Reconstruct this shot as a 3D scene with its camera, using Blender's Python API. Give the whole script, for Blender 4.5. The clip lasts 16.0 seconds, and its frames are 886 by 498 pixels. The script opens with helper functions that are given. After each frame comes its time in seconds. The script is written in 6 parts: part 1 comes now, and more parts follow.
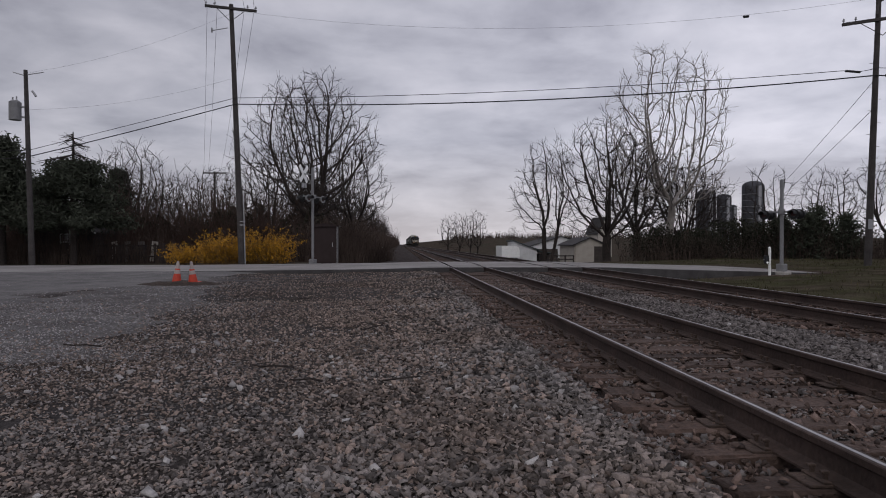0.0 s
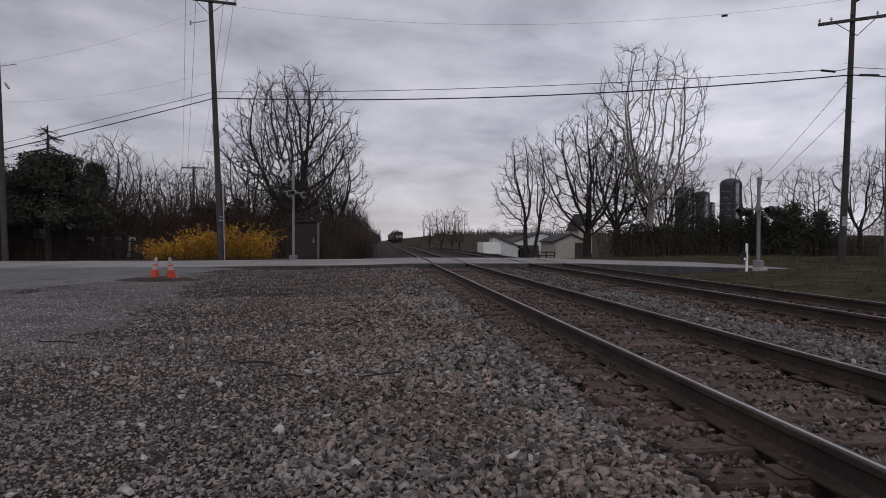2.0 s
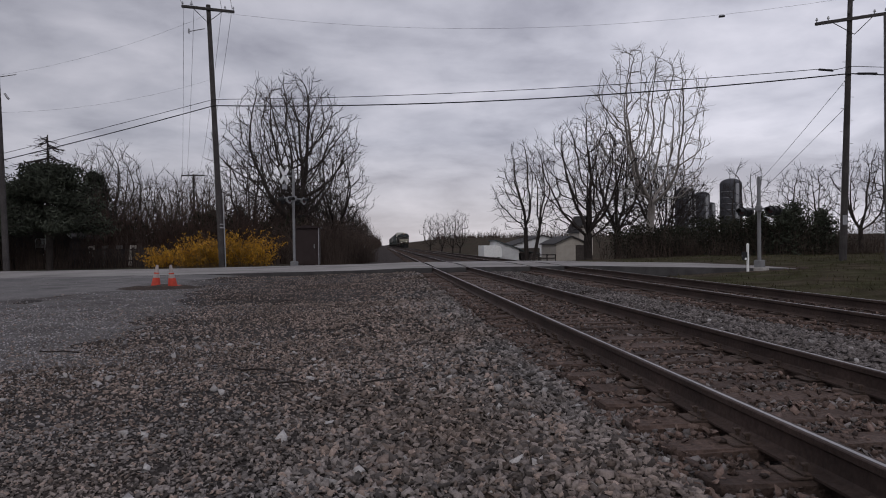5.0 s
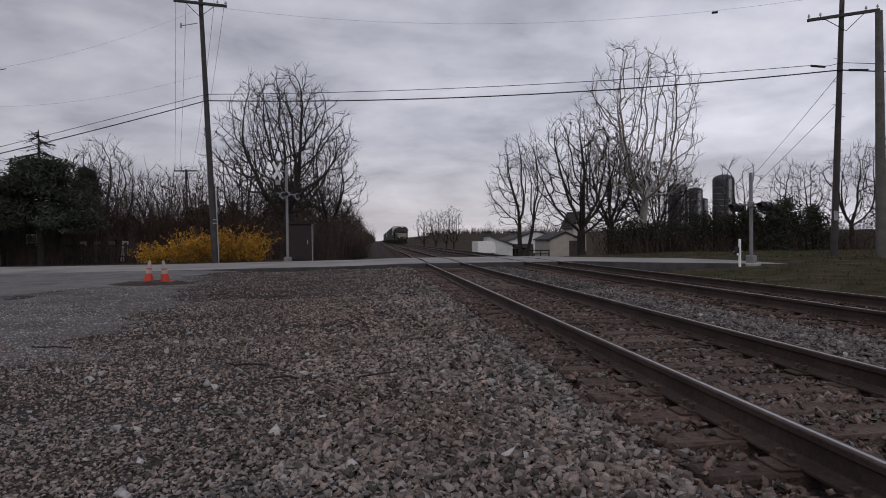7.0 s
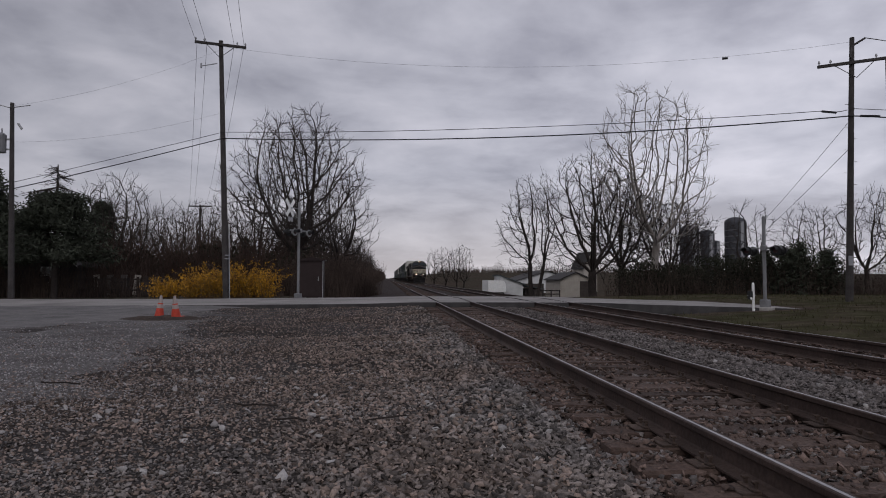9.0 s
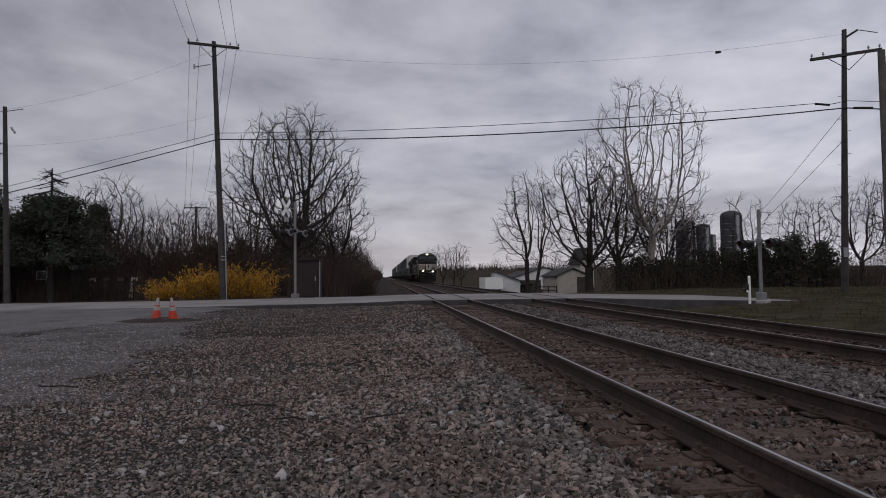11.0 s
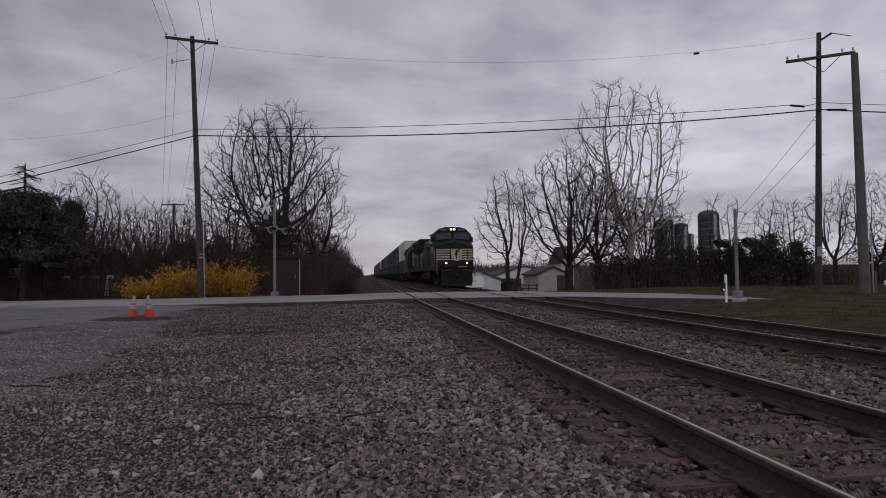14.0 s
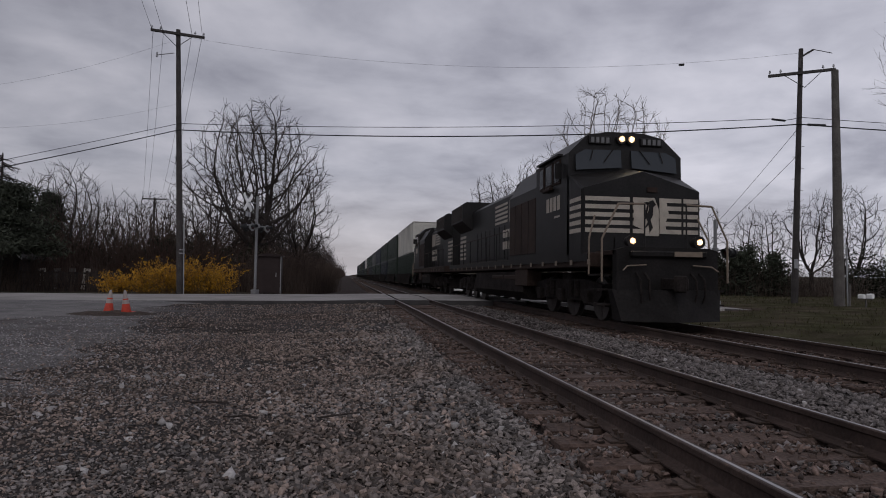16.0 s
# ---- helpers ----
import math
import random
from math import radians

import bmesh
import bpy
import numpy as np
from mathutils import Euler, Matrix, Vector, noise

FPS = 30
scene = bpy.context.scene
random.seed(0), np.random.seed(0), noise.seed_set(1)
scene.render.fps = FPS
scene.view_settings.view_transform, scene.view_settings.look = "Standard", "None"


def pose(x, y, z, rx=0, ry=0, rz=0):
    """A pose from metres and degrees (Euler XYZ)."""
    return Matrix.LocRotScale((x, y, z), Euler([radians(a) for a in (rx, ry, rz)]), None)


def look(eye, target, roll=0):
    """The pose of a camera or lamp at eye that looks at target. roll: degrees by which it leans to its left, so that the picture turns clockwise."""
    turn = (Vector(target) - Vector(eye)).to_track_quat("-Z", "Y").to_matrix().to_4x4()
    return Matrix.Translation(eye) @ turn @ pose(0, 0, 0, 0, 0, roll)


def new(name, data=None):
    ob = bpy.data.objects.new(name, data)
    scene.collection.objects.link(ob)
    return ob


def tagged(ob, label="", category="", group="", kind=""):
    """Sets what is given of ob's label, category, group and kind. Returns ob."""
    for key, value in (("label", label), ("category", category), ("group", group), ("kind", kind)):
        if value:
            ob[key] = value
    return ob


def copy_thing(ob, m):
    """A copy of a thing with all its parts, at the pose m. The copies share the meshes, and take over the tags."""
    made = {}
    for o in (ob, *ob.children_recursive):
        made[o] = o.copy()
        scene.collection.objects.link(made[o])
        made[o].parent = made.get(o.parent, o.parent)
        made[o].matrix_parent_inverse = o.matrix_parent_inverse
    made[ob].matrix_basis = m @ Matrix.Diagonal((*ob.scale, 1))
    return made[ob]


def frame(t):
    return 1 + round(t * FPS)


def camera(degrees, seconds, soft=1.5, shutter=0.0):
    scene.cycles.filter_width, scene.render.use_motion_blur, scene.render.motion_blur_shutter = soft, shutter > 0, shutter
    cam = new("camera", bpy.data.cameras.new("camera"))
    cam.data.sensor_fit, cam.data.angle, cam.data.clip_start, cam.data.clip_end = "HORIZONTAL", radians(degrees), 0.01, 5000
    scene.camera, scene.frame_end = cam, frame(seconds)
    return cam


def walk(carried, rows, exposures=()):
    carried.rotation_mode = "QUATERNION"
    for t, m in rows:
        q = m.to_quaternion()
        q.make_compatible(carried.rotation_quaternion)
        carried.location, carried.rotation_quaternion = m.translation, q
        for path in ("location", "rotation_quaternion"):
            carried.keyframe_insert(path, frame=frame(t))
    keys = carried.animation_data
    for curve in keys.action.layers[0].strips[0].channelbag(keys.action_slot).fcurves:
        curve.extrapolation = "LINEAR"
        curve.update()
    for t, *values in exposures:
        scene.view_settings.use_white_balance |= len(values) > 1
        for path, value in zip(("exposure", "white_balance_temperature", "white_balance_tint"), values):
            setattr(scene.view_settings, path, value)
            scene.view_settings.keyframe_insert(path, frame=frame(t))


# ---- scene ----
# World: x across the tracks, y along them, away from the camera; z = 0 is the gravel lot.
cam = camera(70.1, 16.0, soft=1.0)
PATH = [  # seconds, eye, target, roll
    (0, (-0.001, 0.006, 1.246), (0.134, 2.002, 1.231), -0.0),
    (0.5, (0.001, 0.01, 1.245), (0.13, 2.005, 1.229), -0.3),
    (1, (-0.003, 0.009, 1.244), (0.156, 2.003, 1.231), 0.1),
    (1.5, (0.007, 0.013, 1.237), (0.18, 2.005, 1.219), 0.4),
    (2, (-0.001, 0.015, 1.237), (0.192, 2.005, 1.21), 0.1),
    (2.5, (0.003, 0.02, 1.24), (0.192, 2.011, 1.219), -0.1),
    (3, (0.003, 0.012, 1.245), (0.179, 2.004, 1.255), -0.2),
    (3.5, (0.004, 0.016, 1.242), (0.184, 2.008, 1.229), -0.6),
    (6, (-0.001, 0.013, 1.243), (0.21, 2.002, 1.228), -0.5),
    (6.5, (0.008, 0.003, 1.241), (0.252, 1.988, 1.212), -0.0),
    (7, (0.007, -0.003, 1.236), (0.217, 1.986, 1.208), -0.7),
    (7.5, (0.008, -0.008, 1.227), (0.183, 1.985, 1.206), -0.4),
    (8, (0.01, 0.007, 1.245), (0.193, 1.999, 1.237), -1.1),
    (8.5, (0.008, -0.001, 1.247), (0.2, 1.99, 1.277), -0.4),
    (9, (-0.01, 0.009, 1.273), (0.168, 1.999, 1.366), 0.2),
    (11.5, (0.005, -0.007, 1.263), (0.187, 1.983, 1.344), -1.0),
    (12, (0.012, 0.017, 1.248), (0.176, 2.009, 1.307), -0.9),
    (12.5, (0.015, 0.018, 1.259), (0.216, 2.006, 1.335), -0.4),
    (13, (0.004, 0.006, 1.265), (0.221, 1.993, 1.34), -0.2),
    (13.5, (0.015, 0.013, 1.264), (0.244, 1.998, 1.337), -0.6),
    (14, (0.013, 0.003, 1.268), (0.261, 1.986, 1.348), -0.6),
    (14.5, (0.016, -0.009, 1.265), (0.276, 1.971, 1.362), -0.5),
    (15, (0.02, -0.003, 1.264), (0.292, 1.976, 1.371), -0.3),
    (15.5, (0.026, -0.007, 1.27), (0.323, 1.968, 1.377), 0.4),
    (16, (0.032, 0.002, 1.268), (0.333, 1.977, 1.356), 0.9)]
walk(cam, [(t, look(eye, target, roll)) for t, eye, target, roll in PATH],
     exposures=[(0, 0.0), (8.4, 0.0), (9.2, -0.14), (11.5, -0.2), (13, -0.18), (16, -0.22)])

# ---- light: an overcast sky and a very wide, weak sun ----
SUN_EL, SUN_AZ = 38.0, 200.0
world = bpy.data.worlds.new("overcast_sky")
scene.world = world
world.use_nodes = True
wn, wl = world.node_tree.nodes, world.node_tree.links
wn.clear()


def wnode(kind, **kw):
    n = wn.new(kind)
    for k, v in kw.items():
        n.inputs[k].default_value = v
    return n


def wmath(op, a, b):
    n = wn.new("ShaderNodeMath")
    n.operation = op
    for i, v in enumerate((a, b)):
        if isinstance(v, (int, float)):
            n.inputs[i].default_value = v
        else:
            wl.new(v, n.inputs[i])
    return n.outputs[0]


wco = wn.new("ShaderNodeTexCoord")
wsep = wn.new("ShaderNodeSeparateXYZ")
wl.new(wco.outputs["Generated"], wsep.inputs[0])
up = wmath("ADD", wmath("MAXIMUM", wsep.outputs[2], 0.0), 0.2)
wcomb = wn.new("ShaderNodeCombineXYZ")
wl.new(wmath("DIVIDE", wsep.outputs[0], up), wcomb.inputs[0])
wl.new(wmath("DIVIDE", wsep.outputs[1], up), wcomb.inputs[1])
big = wnode("ShaderNodeTexNoise", Scale=1.25, Detail=6.0, Roughness=0.5, Distortion=0.5)
wl.new(wcomb.outputs[0], big.inputs["Vector"])
small = wnode("ShaderNodeTexNoise", Scale=3.6, Detail=6.0, Roughness=0.55, Distortion=0.3)
wl.new(wcomb.outputs[0], small.inputs["Vector"])
mixed = wmath("ADD", wmath("MULTIPLY", big.outputs[0], 0.72), wmath("MULTIPLY", small.outputs[0], 0.28))
ramp = wn.new("ShaderNodeValToRGB")
ramp.color_ramp.elements[0].position, ramp.color_ramp.elements[0].color = 0.38, (0.36, 0.36, 0.43, 1)
ramp.color_ramp.elements[1].position, ramp.color_ramp.elements[1].color = 0.62, (0.69, 0.68, 0.765, 1)
mid = ramp.color_ramp.elements.new(0.5)
mid.color = (0.53, 0.53, 0.61, 1)
wl.new(mixed, ramp.inputs[0])
# paler and warmer just over the horizon
low = wn.new("ShaderNodeMapRange")
low.inputs["From Min"].default_value, low.inputs["From Max"].default_value = 0.0, 0.16
low.inputs["To Min"].default_value, low.inputs["To Max"].default_value = 0.62, 0.0
wl.new(wsep.outputs[2], low.inputs["Value"])
wmix = wn.new("ShaderNodeMix")
wmix.data_type = "RGBA"
ahead = wn.new("ShaderNodeMapRange")
for key, val in (("From Min", 0.78), ("From Max", 0.97), ("To Min", 0.0), ("To Max", 1.0)):
    ahead.inputs[key].default_value = val
wl.new(wmath("ADD", wsep.outputs[1], wmath("MULTIPLY", wsep.outputs[0], 0.15)), ahead.inputs["Value"])
wl.new(wmath("MULTIPLY", low.outputs[0], ahead.outputs[0]), wmix.inputs["Factor"])
# the cloud deck is heavier to the left of the line and thinner to the right
side = wn.new("ShaderNodeMapRange")
for key, val in (("From Min", -0.65), ("From Max", 0.55), ("To Min", 0.57), ("To Max", 0.97)):
    side.inputs[key].default_value = val
wl.new(wsep.outputs[0], side.inputs["Value"])
deck = wn.new("ShaderNodeMix")
deck.data_type, deck.blend_type = "RGBA", "MULTIPLY"
deck.inputs["Factor"].default_value = 1.0
wl.new(ramp.outputs[0], deck.inputs["A"])
wl.new(side.outputs[0], deck.inputs["B"])
wl.new(deck.outputs["Result"], wmix.inputs["A"])
wmix.inputs["B"].default_value = (0.56, 0.51, 0.52, 1)
sky = wn.new("ShaderNodeTexSky")
sky.sky_type, sky.sun_disc = "NISHITA", False
sky.sun_elevation, sky.sun_rotation = radians(SUN_EL), radians(SUN_AZ)
back_clouds, back_sky, both = wn.new("ShaderNodeBackground"), wn.new("ShaderNodeBackground"), wn.new("ShaderNodeAddShader")
wl.new(wmix.outputs["Result"], back_clouds.inputs[0])
wl.new(sky.outputs[0], back_sky.inputs[0])
back_clouds.inputs[1].default_value, back_sky.inputs[1].default_value = 1.12, 0.004
wout = wn.new("ShaderNodeOutputWorld")
wl.new(back_clouds.outputs[0], both.inputs[0])
wl.new(back_sky.outputs[0], both.inputs[1])
wl.new(both.outputs[0], wout.inputs[0])

sun = new("sun", bpy.data.lights.new("sun", "SUN"))
sun.data.energy, sun.data.angle, sun.data.color = 0.5, radians(30), (1.0, 0.97, 0.93)
sun.matrix_world = look((0, 0, 0), (-math.sin(radians(SUN_AZ)), -math.cos(radians(SUN_AZ)), -math.tan(radians(SUN_EL))))


# ---- materials ----
def material(name, color, rough=0.8, metal=0.0, vary=0.25, scale=3.0, fine=0.0, fine_scale=60.0, bump=0.0, second=None,
             second_scale=0.6, second_amount=0.5, island=0.0, each=0.0, glow=0.0, spec=0.3):
    """Base colour with two scales of noise, an optional second colour in patches, relief, and a change from piece to piece."""
    m = bpy.data.materials.new(name)
    m.use_nodes = True
    n, l = m.node_tree.nodes, m.node_tree.links
    b = n["Principled BSDF"]
    b.inputs["Roughness"].default_value, b.inputs["Metallic"].default_value = rough, metal
    b.inputs["Specular IOR Level"].default_value = spec
    co = n.new("ShaderNodeTexCoord").outputs["Object"]

    def tex(s, detail=5.0):
        t = n.new("ShaderNodeTexNoise")
        t.inputs["Scale"].default_value, t.inputs["Detail"].default_value = s, detail
        l.new(co, t.inputs["Vector"])
        return t.outputs[0]

    def ranged(v, lo, hi, a=0.3, z=0.7):
        r = n.new("ShaderNodeMapRange")
        for key, val in (("From Min", a), ("From Max", z), ("To Min", lo), ("To Max", hi)):
            r.inputs[key].default_value = val
        l.new(v, r.inputs["Value"])
        return r.outputs[0]

    def mix(kind, fac, a, c):
        x = n.new("ShaderNodeMix")
        x.data_type, x.blend_type = "RGBA", kind
        for sock, v in ((x.inputs["Factor"], fac), (x.inputs["A"], a), (x.inputs["B"], c)):
            if isinstance(v, (int, float, tuple)):
                sock.default_value = v
            else:
                l.new(v, sock)
        return x.outputs["Result"]

    c = (*color, 1.0)
    if second:
        c = mix("MIX", ranged(tex(second_scale), 0.0, second_amount * 2, 0.42, 0.72), c, (*second, 1.0))
    if vary:
        c = mix("MULTIPLY", 1.0, c, ranged(tex(scale), 1 - vary, 1 + vary))
    if fine:
        c = mix("MULTIPLY", 1.0, c, ranged(tex(fine_scale, 3.0), 1 - fine, 1 + fine))
    if island:
        g = n.new("ShaderNodeNewGeometry")
        c = mix("MULTIPLY", 1.0, c, ranged(g.outputs["Random Per Island"], 1 - island, 1 + island, 0, 1))
    if each:
        g = n.new("ShaderNodeObjectInfo")
        c = mix("MULTIPLY", 1.0, c, ranged(g.outputs["Random"], 1 - each, 1 + each, 0, 1))
    if isinstance(c, tuple):
        b.inputs["Base Color"].default_value = c
    else:
        l.new(c, b.inputs["Base Color"])
    if bump:
        bp = n.new("ShaderNodeBump")
        bp.inputs["Strength"].default_value, bp.inputs["Distance"].default_value = min(1.0, bump), 0.02 * max(1.0, bump)
        l.new(tex(fine_scale if fine else scale * 8, 3.0), bp.inputs["Height"])
        l.new(bp.outputs[0], b.inputs["Normal"])
    if glow:
        b.inputs["Emission Color"].default_value = (*color, 1.0)
        b.inputs["Emission Strength"].default_value = glow
    return m


M = {}
M["field"] = material("dry_field", (0.066, 0.052, 0.043), 1.0, spec=0.0, second=(0.052, 0.053, 0.040), second_scale=0.06, vary=0.3, scale=0.5, fine=0.3, fine_scale=9, bump=1.0)
M["grass"] = material("rough_grass", (0.052, 0.050, 0.030), 1.0, spec=0.0, second=(0.072, 0.058, 0.045), second_scale=0.5, vary=0.35, scale=1.2, fine=0.35, fine_scale=22, bump=1.5)
M["gravel"] = material("gravel_fines", (0.048, 0.043, 0.042), 0.95, spec=0.1, second=(0.045, 0.033, 0.026), second_scale=0.35, second_amount=0.6, vary=0.2, scale=0.9, fine=0.5, fine_scale=32, bump=2.0)
M["stone"] = material("ballast_stone", (0.195, 0.175, 0.166), 0.85, vary=0.25, scale=1.1, second=(0.14, 0.10, 0.078), second_scale=0.35, second_amount=0.5, fine=0.2, fine_scale=80, bump=0.4, island=0.75)
M["track_stone"] = material("rusty_ballast_stone", (0.125, 0.088, 0.074), 0.9, vary=0.25, scale=1.1, fine=0.2, fine_scale=80, bump=0.4, island=0.7)
M["blue_stone"] = material("blue_grey_stone", (0.26, 0.245, 0.245), 0.85, vary=0.2, scale=1.1, fine=0.2, fine_scale=80, bump=0.4, island=0.6)
M["brown_stone"] = material("brown_crushed_stone", (0.235, 0.182, 0.155), 0.9, vary=0.25, scale=1.1, fine=0.2, fine_scale=80, bump=0.4, island=0.65)
M["fines"] = material("blue_grey_fines", (0.128, 0.121, 0.121), 0.95, spec=0.1, second=(0.088, 0.078, 0.074), second_scale=0.5, vary=0.25, scale=1.3, fine=0.4, fine_scale=28, bump=1.5)
M["dirty_stone"] = material("dirty_ballast_stone", (0.150, 0.132, 0.126), 0.9, vary=0.25, scale=1.1, fine=0.2, fine_scale=80, bump=0.4, island=0.55)
M["pale_stone"] = material("pale_limestone", (0.36, 0.34, 0.33), 0.85, vary=0.15, scale=20, fine=0.2, fine_scale=90, island=0.25)
M["ballast"] = material("ballast_bed", (0.045, 0.036, 0.034), 0.95, spec=0.1, second=(0.036, 0.026, 0.022), second_scale=0.5, vary=0.25, scale=1.5, fine=0.55, fine_scale=26, bump=2.0)
M["asphalt"] = material("worn_asphalt", (0.142, 0.134, 0.132), 0.9, second=(0.105, 0.10, 0.10), second_scale=0.5, vary=0.25, scale=1.6, fine=0.35, fine_scale=60, bump=0.5)
M["road"] = material("pale_road", (0.27, 0.255, 0.245), 0.9, second=(0.17, 0.158, 0.152), second_scale=0.3, vary=0.12, scale=0.8, fine=0.15, fine_scale=50, bump=0.4)
# one dark tone: shade painted on the road's side faces, and dark gravel patches
M["puddle"] = material("shaded_edge_and_dark_patch", (0.062, 0.058, 0.058), 0.9, vary=0.3, scale=2, fine=0.2)
M["tie"] = material("creosoted_tie", (0.078, 0.052, 0.042), 0.9, vary=0.3, scale=2.5, fine=0.35, fine_scale=28, bump=1.0, each=0.3, second=(0.072, 0.054, 0.047), second_scale=1.5)
M["rail_side"] = material("rusty_rail", (0.054, 0.036, 0.030), 0.75, vary=0.3, scale=2.0, fine=0.25, fine_scale=30, bump=0.3)
M["rail_top"] = material("polished_rail", (0.36, 0.35, 0.35), 0.4, metal=0.9, vary=0.12, scale=1.0, fine=0.1, fine_scale=40)
M["plate"] = material("rusted_plate", (0.075, 0.052, 0.042), 0.8, vary=0.3, scale=6, fine=0.3, fine_scale=50, bump=0.5, each=0.2)
M["pole"] = material("weathered_pole", (0.058, 0.052, 0.051), 0.9, vary=0.25, scale=2.0, fine=0.3, fine_scale=25, bump=0.8)
M["pale_pole"] = material("grey_pole", (0.115, 0.105, 0.098), 0.9, vary=0.25, scale=2.0, fine=0.3, fine_scale=25, bump=0.8)
M["wire"] = material("black_wire", (0.02, 0.02, 0.022), 0.7, vary=0)
M["galv"] = material("galvanised_steel", (0.34, 0.34, 0.35), 0.5, metal=0.6, vary=0.15, scale=4, fine=0.1)
M["grey_paint"] = material("grey_mast_paint", (0.20, 0.20, 0.205), 0.6, vary=0.15, scale=3, fine=0.12, fine_scale=30)
M["white_paint"] = material("white_paint", (0.86, 0.86, 0.84), 0.55, vary=0.08, scale=5, fine=0.06)
M["red_lens"] = material("red_lens", (0.035, 0.008, 0.008), 0.3, vary=0)
M["black"] = material("black_paint", (0.02, 0.02, 0.021), 0.6, vary=0.25, scale=3, fine=0.15, fine_scale=20)
M["bungalow"] = material("brown_cabinet", (0.032, 0.021, 0.02), 0.7, vary=0.15, scale=3, fine=0.1)
M["concrete"] = material("concrete", (0.36, 0.34, 0.32), 0.9, vary=0.15, scale=3, fine=0.2, fine_scale=40, bump=0.4)


# ---- helpers for meshes ----
def link(name, bm, mat, parent=None, label="", smooth=False):
    me = bpy.data.meshes.new(name)
    bm.to_mesh(me)
    bm.free()
    for k in (mat if isinstance(mat, (list, tuple)) else [mat]):
        me.materials.append(M[k])
    if smooth:
        me.polygons.foreach_set("use_smooth", [True] * len(me.polygons))
    ob = new(name, me)
    if parent:
        ob.parent = parent
    if label:
        ob["label"] = label
    return ob


def part(name, bm, mat, parent, label="", smooth=False):
    return link(name, bm, mat, parent, label, smooth)


def thing(name, at, label, category, group="", kind="", turn=0.0):
    e = new(name)
    e.empty_display_size = 0.3
    e.matrix_basis = at if isinstance(at, Matrix) else pose(*at, 0, 0, turn)
    return tagged(e, label, category, group, kind)


def box(bm, x0, x1, y0, y1, z0, z1, bevel=0.0, m=None):
    v = bmesh.ops.create_cube(bm, size=1.0, matrix=Matrix.LocRotScale(((x0 + x1) / 2, (y0 + y1) / 2, (z0 + z1) / 2), None, (x1 - x0, y1 - y0, z1 - z0)))["verts"]
    if bevel:
        es = list({e for q in v for e in q.link_edges})
        out = bmesh.ops.bevel(bm, geom=es, offset=bevel, segments=1, affect="EDGES", profile=0.5)
        v = [q for q in out["verts"]]
    if m is not None:
        bmesh.ops.transform(bm, matrix=m, verts=v)
    return bm


def boxes(*specs, bevel=0.0):
    bm = bmesh.new()
    for s in specs:
        box(bm, *s, bevel=bevel)
    return bm


def tube(bm, a, b, r0, r1=None, sides=10, caps=True):
    """A tapered cylinder from a to b."""
    a, b = Vector(a), Vector(b)
    r1 = r0 if r1 is None else r1
    d = b - a
    m = Matrix.Translation((a + b) / 2) @ d.to_track_quat("Z", "Y").to_matrix().to_4x4()
    bmesh.ops.create_cone(bm, cap_ends=caps, segments=sides, radius1=r0, radius2=r1, depth=d.length, matrix=m)
    return bm


def tubes(*specs, sides=8):
    bm = bmesh.new()
    for s in specs:
        tube(bm, *s, sides=sides)
    return bm


def pipe(points, r, sides=6):
    """A bent round bar through points."""
    bm = bmesh.new()
    for a, b in zip(points, points[1:]):
        tube(bm, a, b, r, sides=sides)
    for p in points[1:-1]:
        bmesh.ops.create_icosphere(bm, subdivisions=1, radius=r * 1.02, matrix=Matrix.Translation(p))
    return bm


def prism(profile, y0, y1, axis="y"):
    """A closed outline (pairs) swept along an axis."""
    bm = bmesh.new()
    put = {"y": lambda p, s: (p[0], s, p[1]), "x": lambda p, s: (s, p[0], p[1]), "z": lambda p, s: (p[0], p[1], s)}[axis]
    a = [bm.verts.new(put(p, y0)) for p in profile]
    b = [bm.verts.new(put(p, y1)) for p in profile]
    n = len(profile)
    for i in range(n):
        bm.faces.new((a[i], a[(i + 1) % n], b[(i + 1) % n], b[i]))
    bm.faces.new(a[::-1])
    bm.faces.new(b)
    bmesh.ops.recalc_face_normals(bm, faces=bm.faces)
    return bm


def mesh_arrays(name, verts, faces, mat, parent=None, smooth=False):
    me = bpy.data.meshes.new(name)
    verts, faces = np.asarray(verts, np.float32), np.asarray(faces, np.int32)
    k = faces.shape[1]
    me.vertices.add(len(verts))
    me.vertices.foreach_set("co", verts.ravel())
    me.loops.add(faces.size)
    me.loops.foreach_set("vertex_index", faces.ravel())
    me.polygons.add(len(faces))
    me.polygons.foreach_set("loop_start", np.arange(0, faces.size, k, dtype=np.int32))
    me.polygons.foreach_set("loop_total", np.full(len(faces), k, np.int32))
    if smooth:
        me.polygons.foreach_set("use_smooth", np.ones(len(faces), bool))
    me.update(calc_edges=True)
    me.validate()
    for q in (mat if isinstance(mat, (list, tuple)) else [mat]):
        me.materials.append(M[q])
    ob = new(name, me)
    if parent:
        ob.parent = parent
    return ob


RAIL_Z = 0.27          # top of the rails
TRACKS = (2.89, 7.08)  # centre lines
TIE_Z = RAIL_Z - 0.185


def grid_sheet(name, xs, ys, height, mat):
    X, Y = np.meshgrid(xs, ys)
    Z = height(X, Y)
    v = np.stack([X.ravel(), Y.ravel(), Z.ravel()], 1)
    nx, ny = len(xs), len(ys)
    i = (np.arange(ny - 1)[:, None] * nx + np.arange(nx - 1)[None, :]).ravel()
    return mesh_arrays(name, v, np.stack([i, i + 1, i + nx + 1, i + nx], 1), mat, smooth=True)


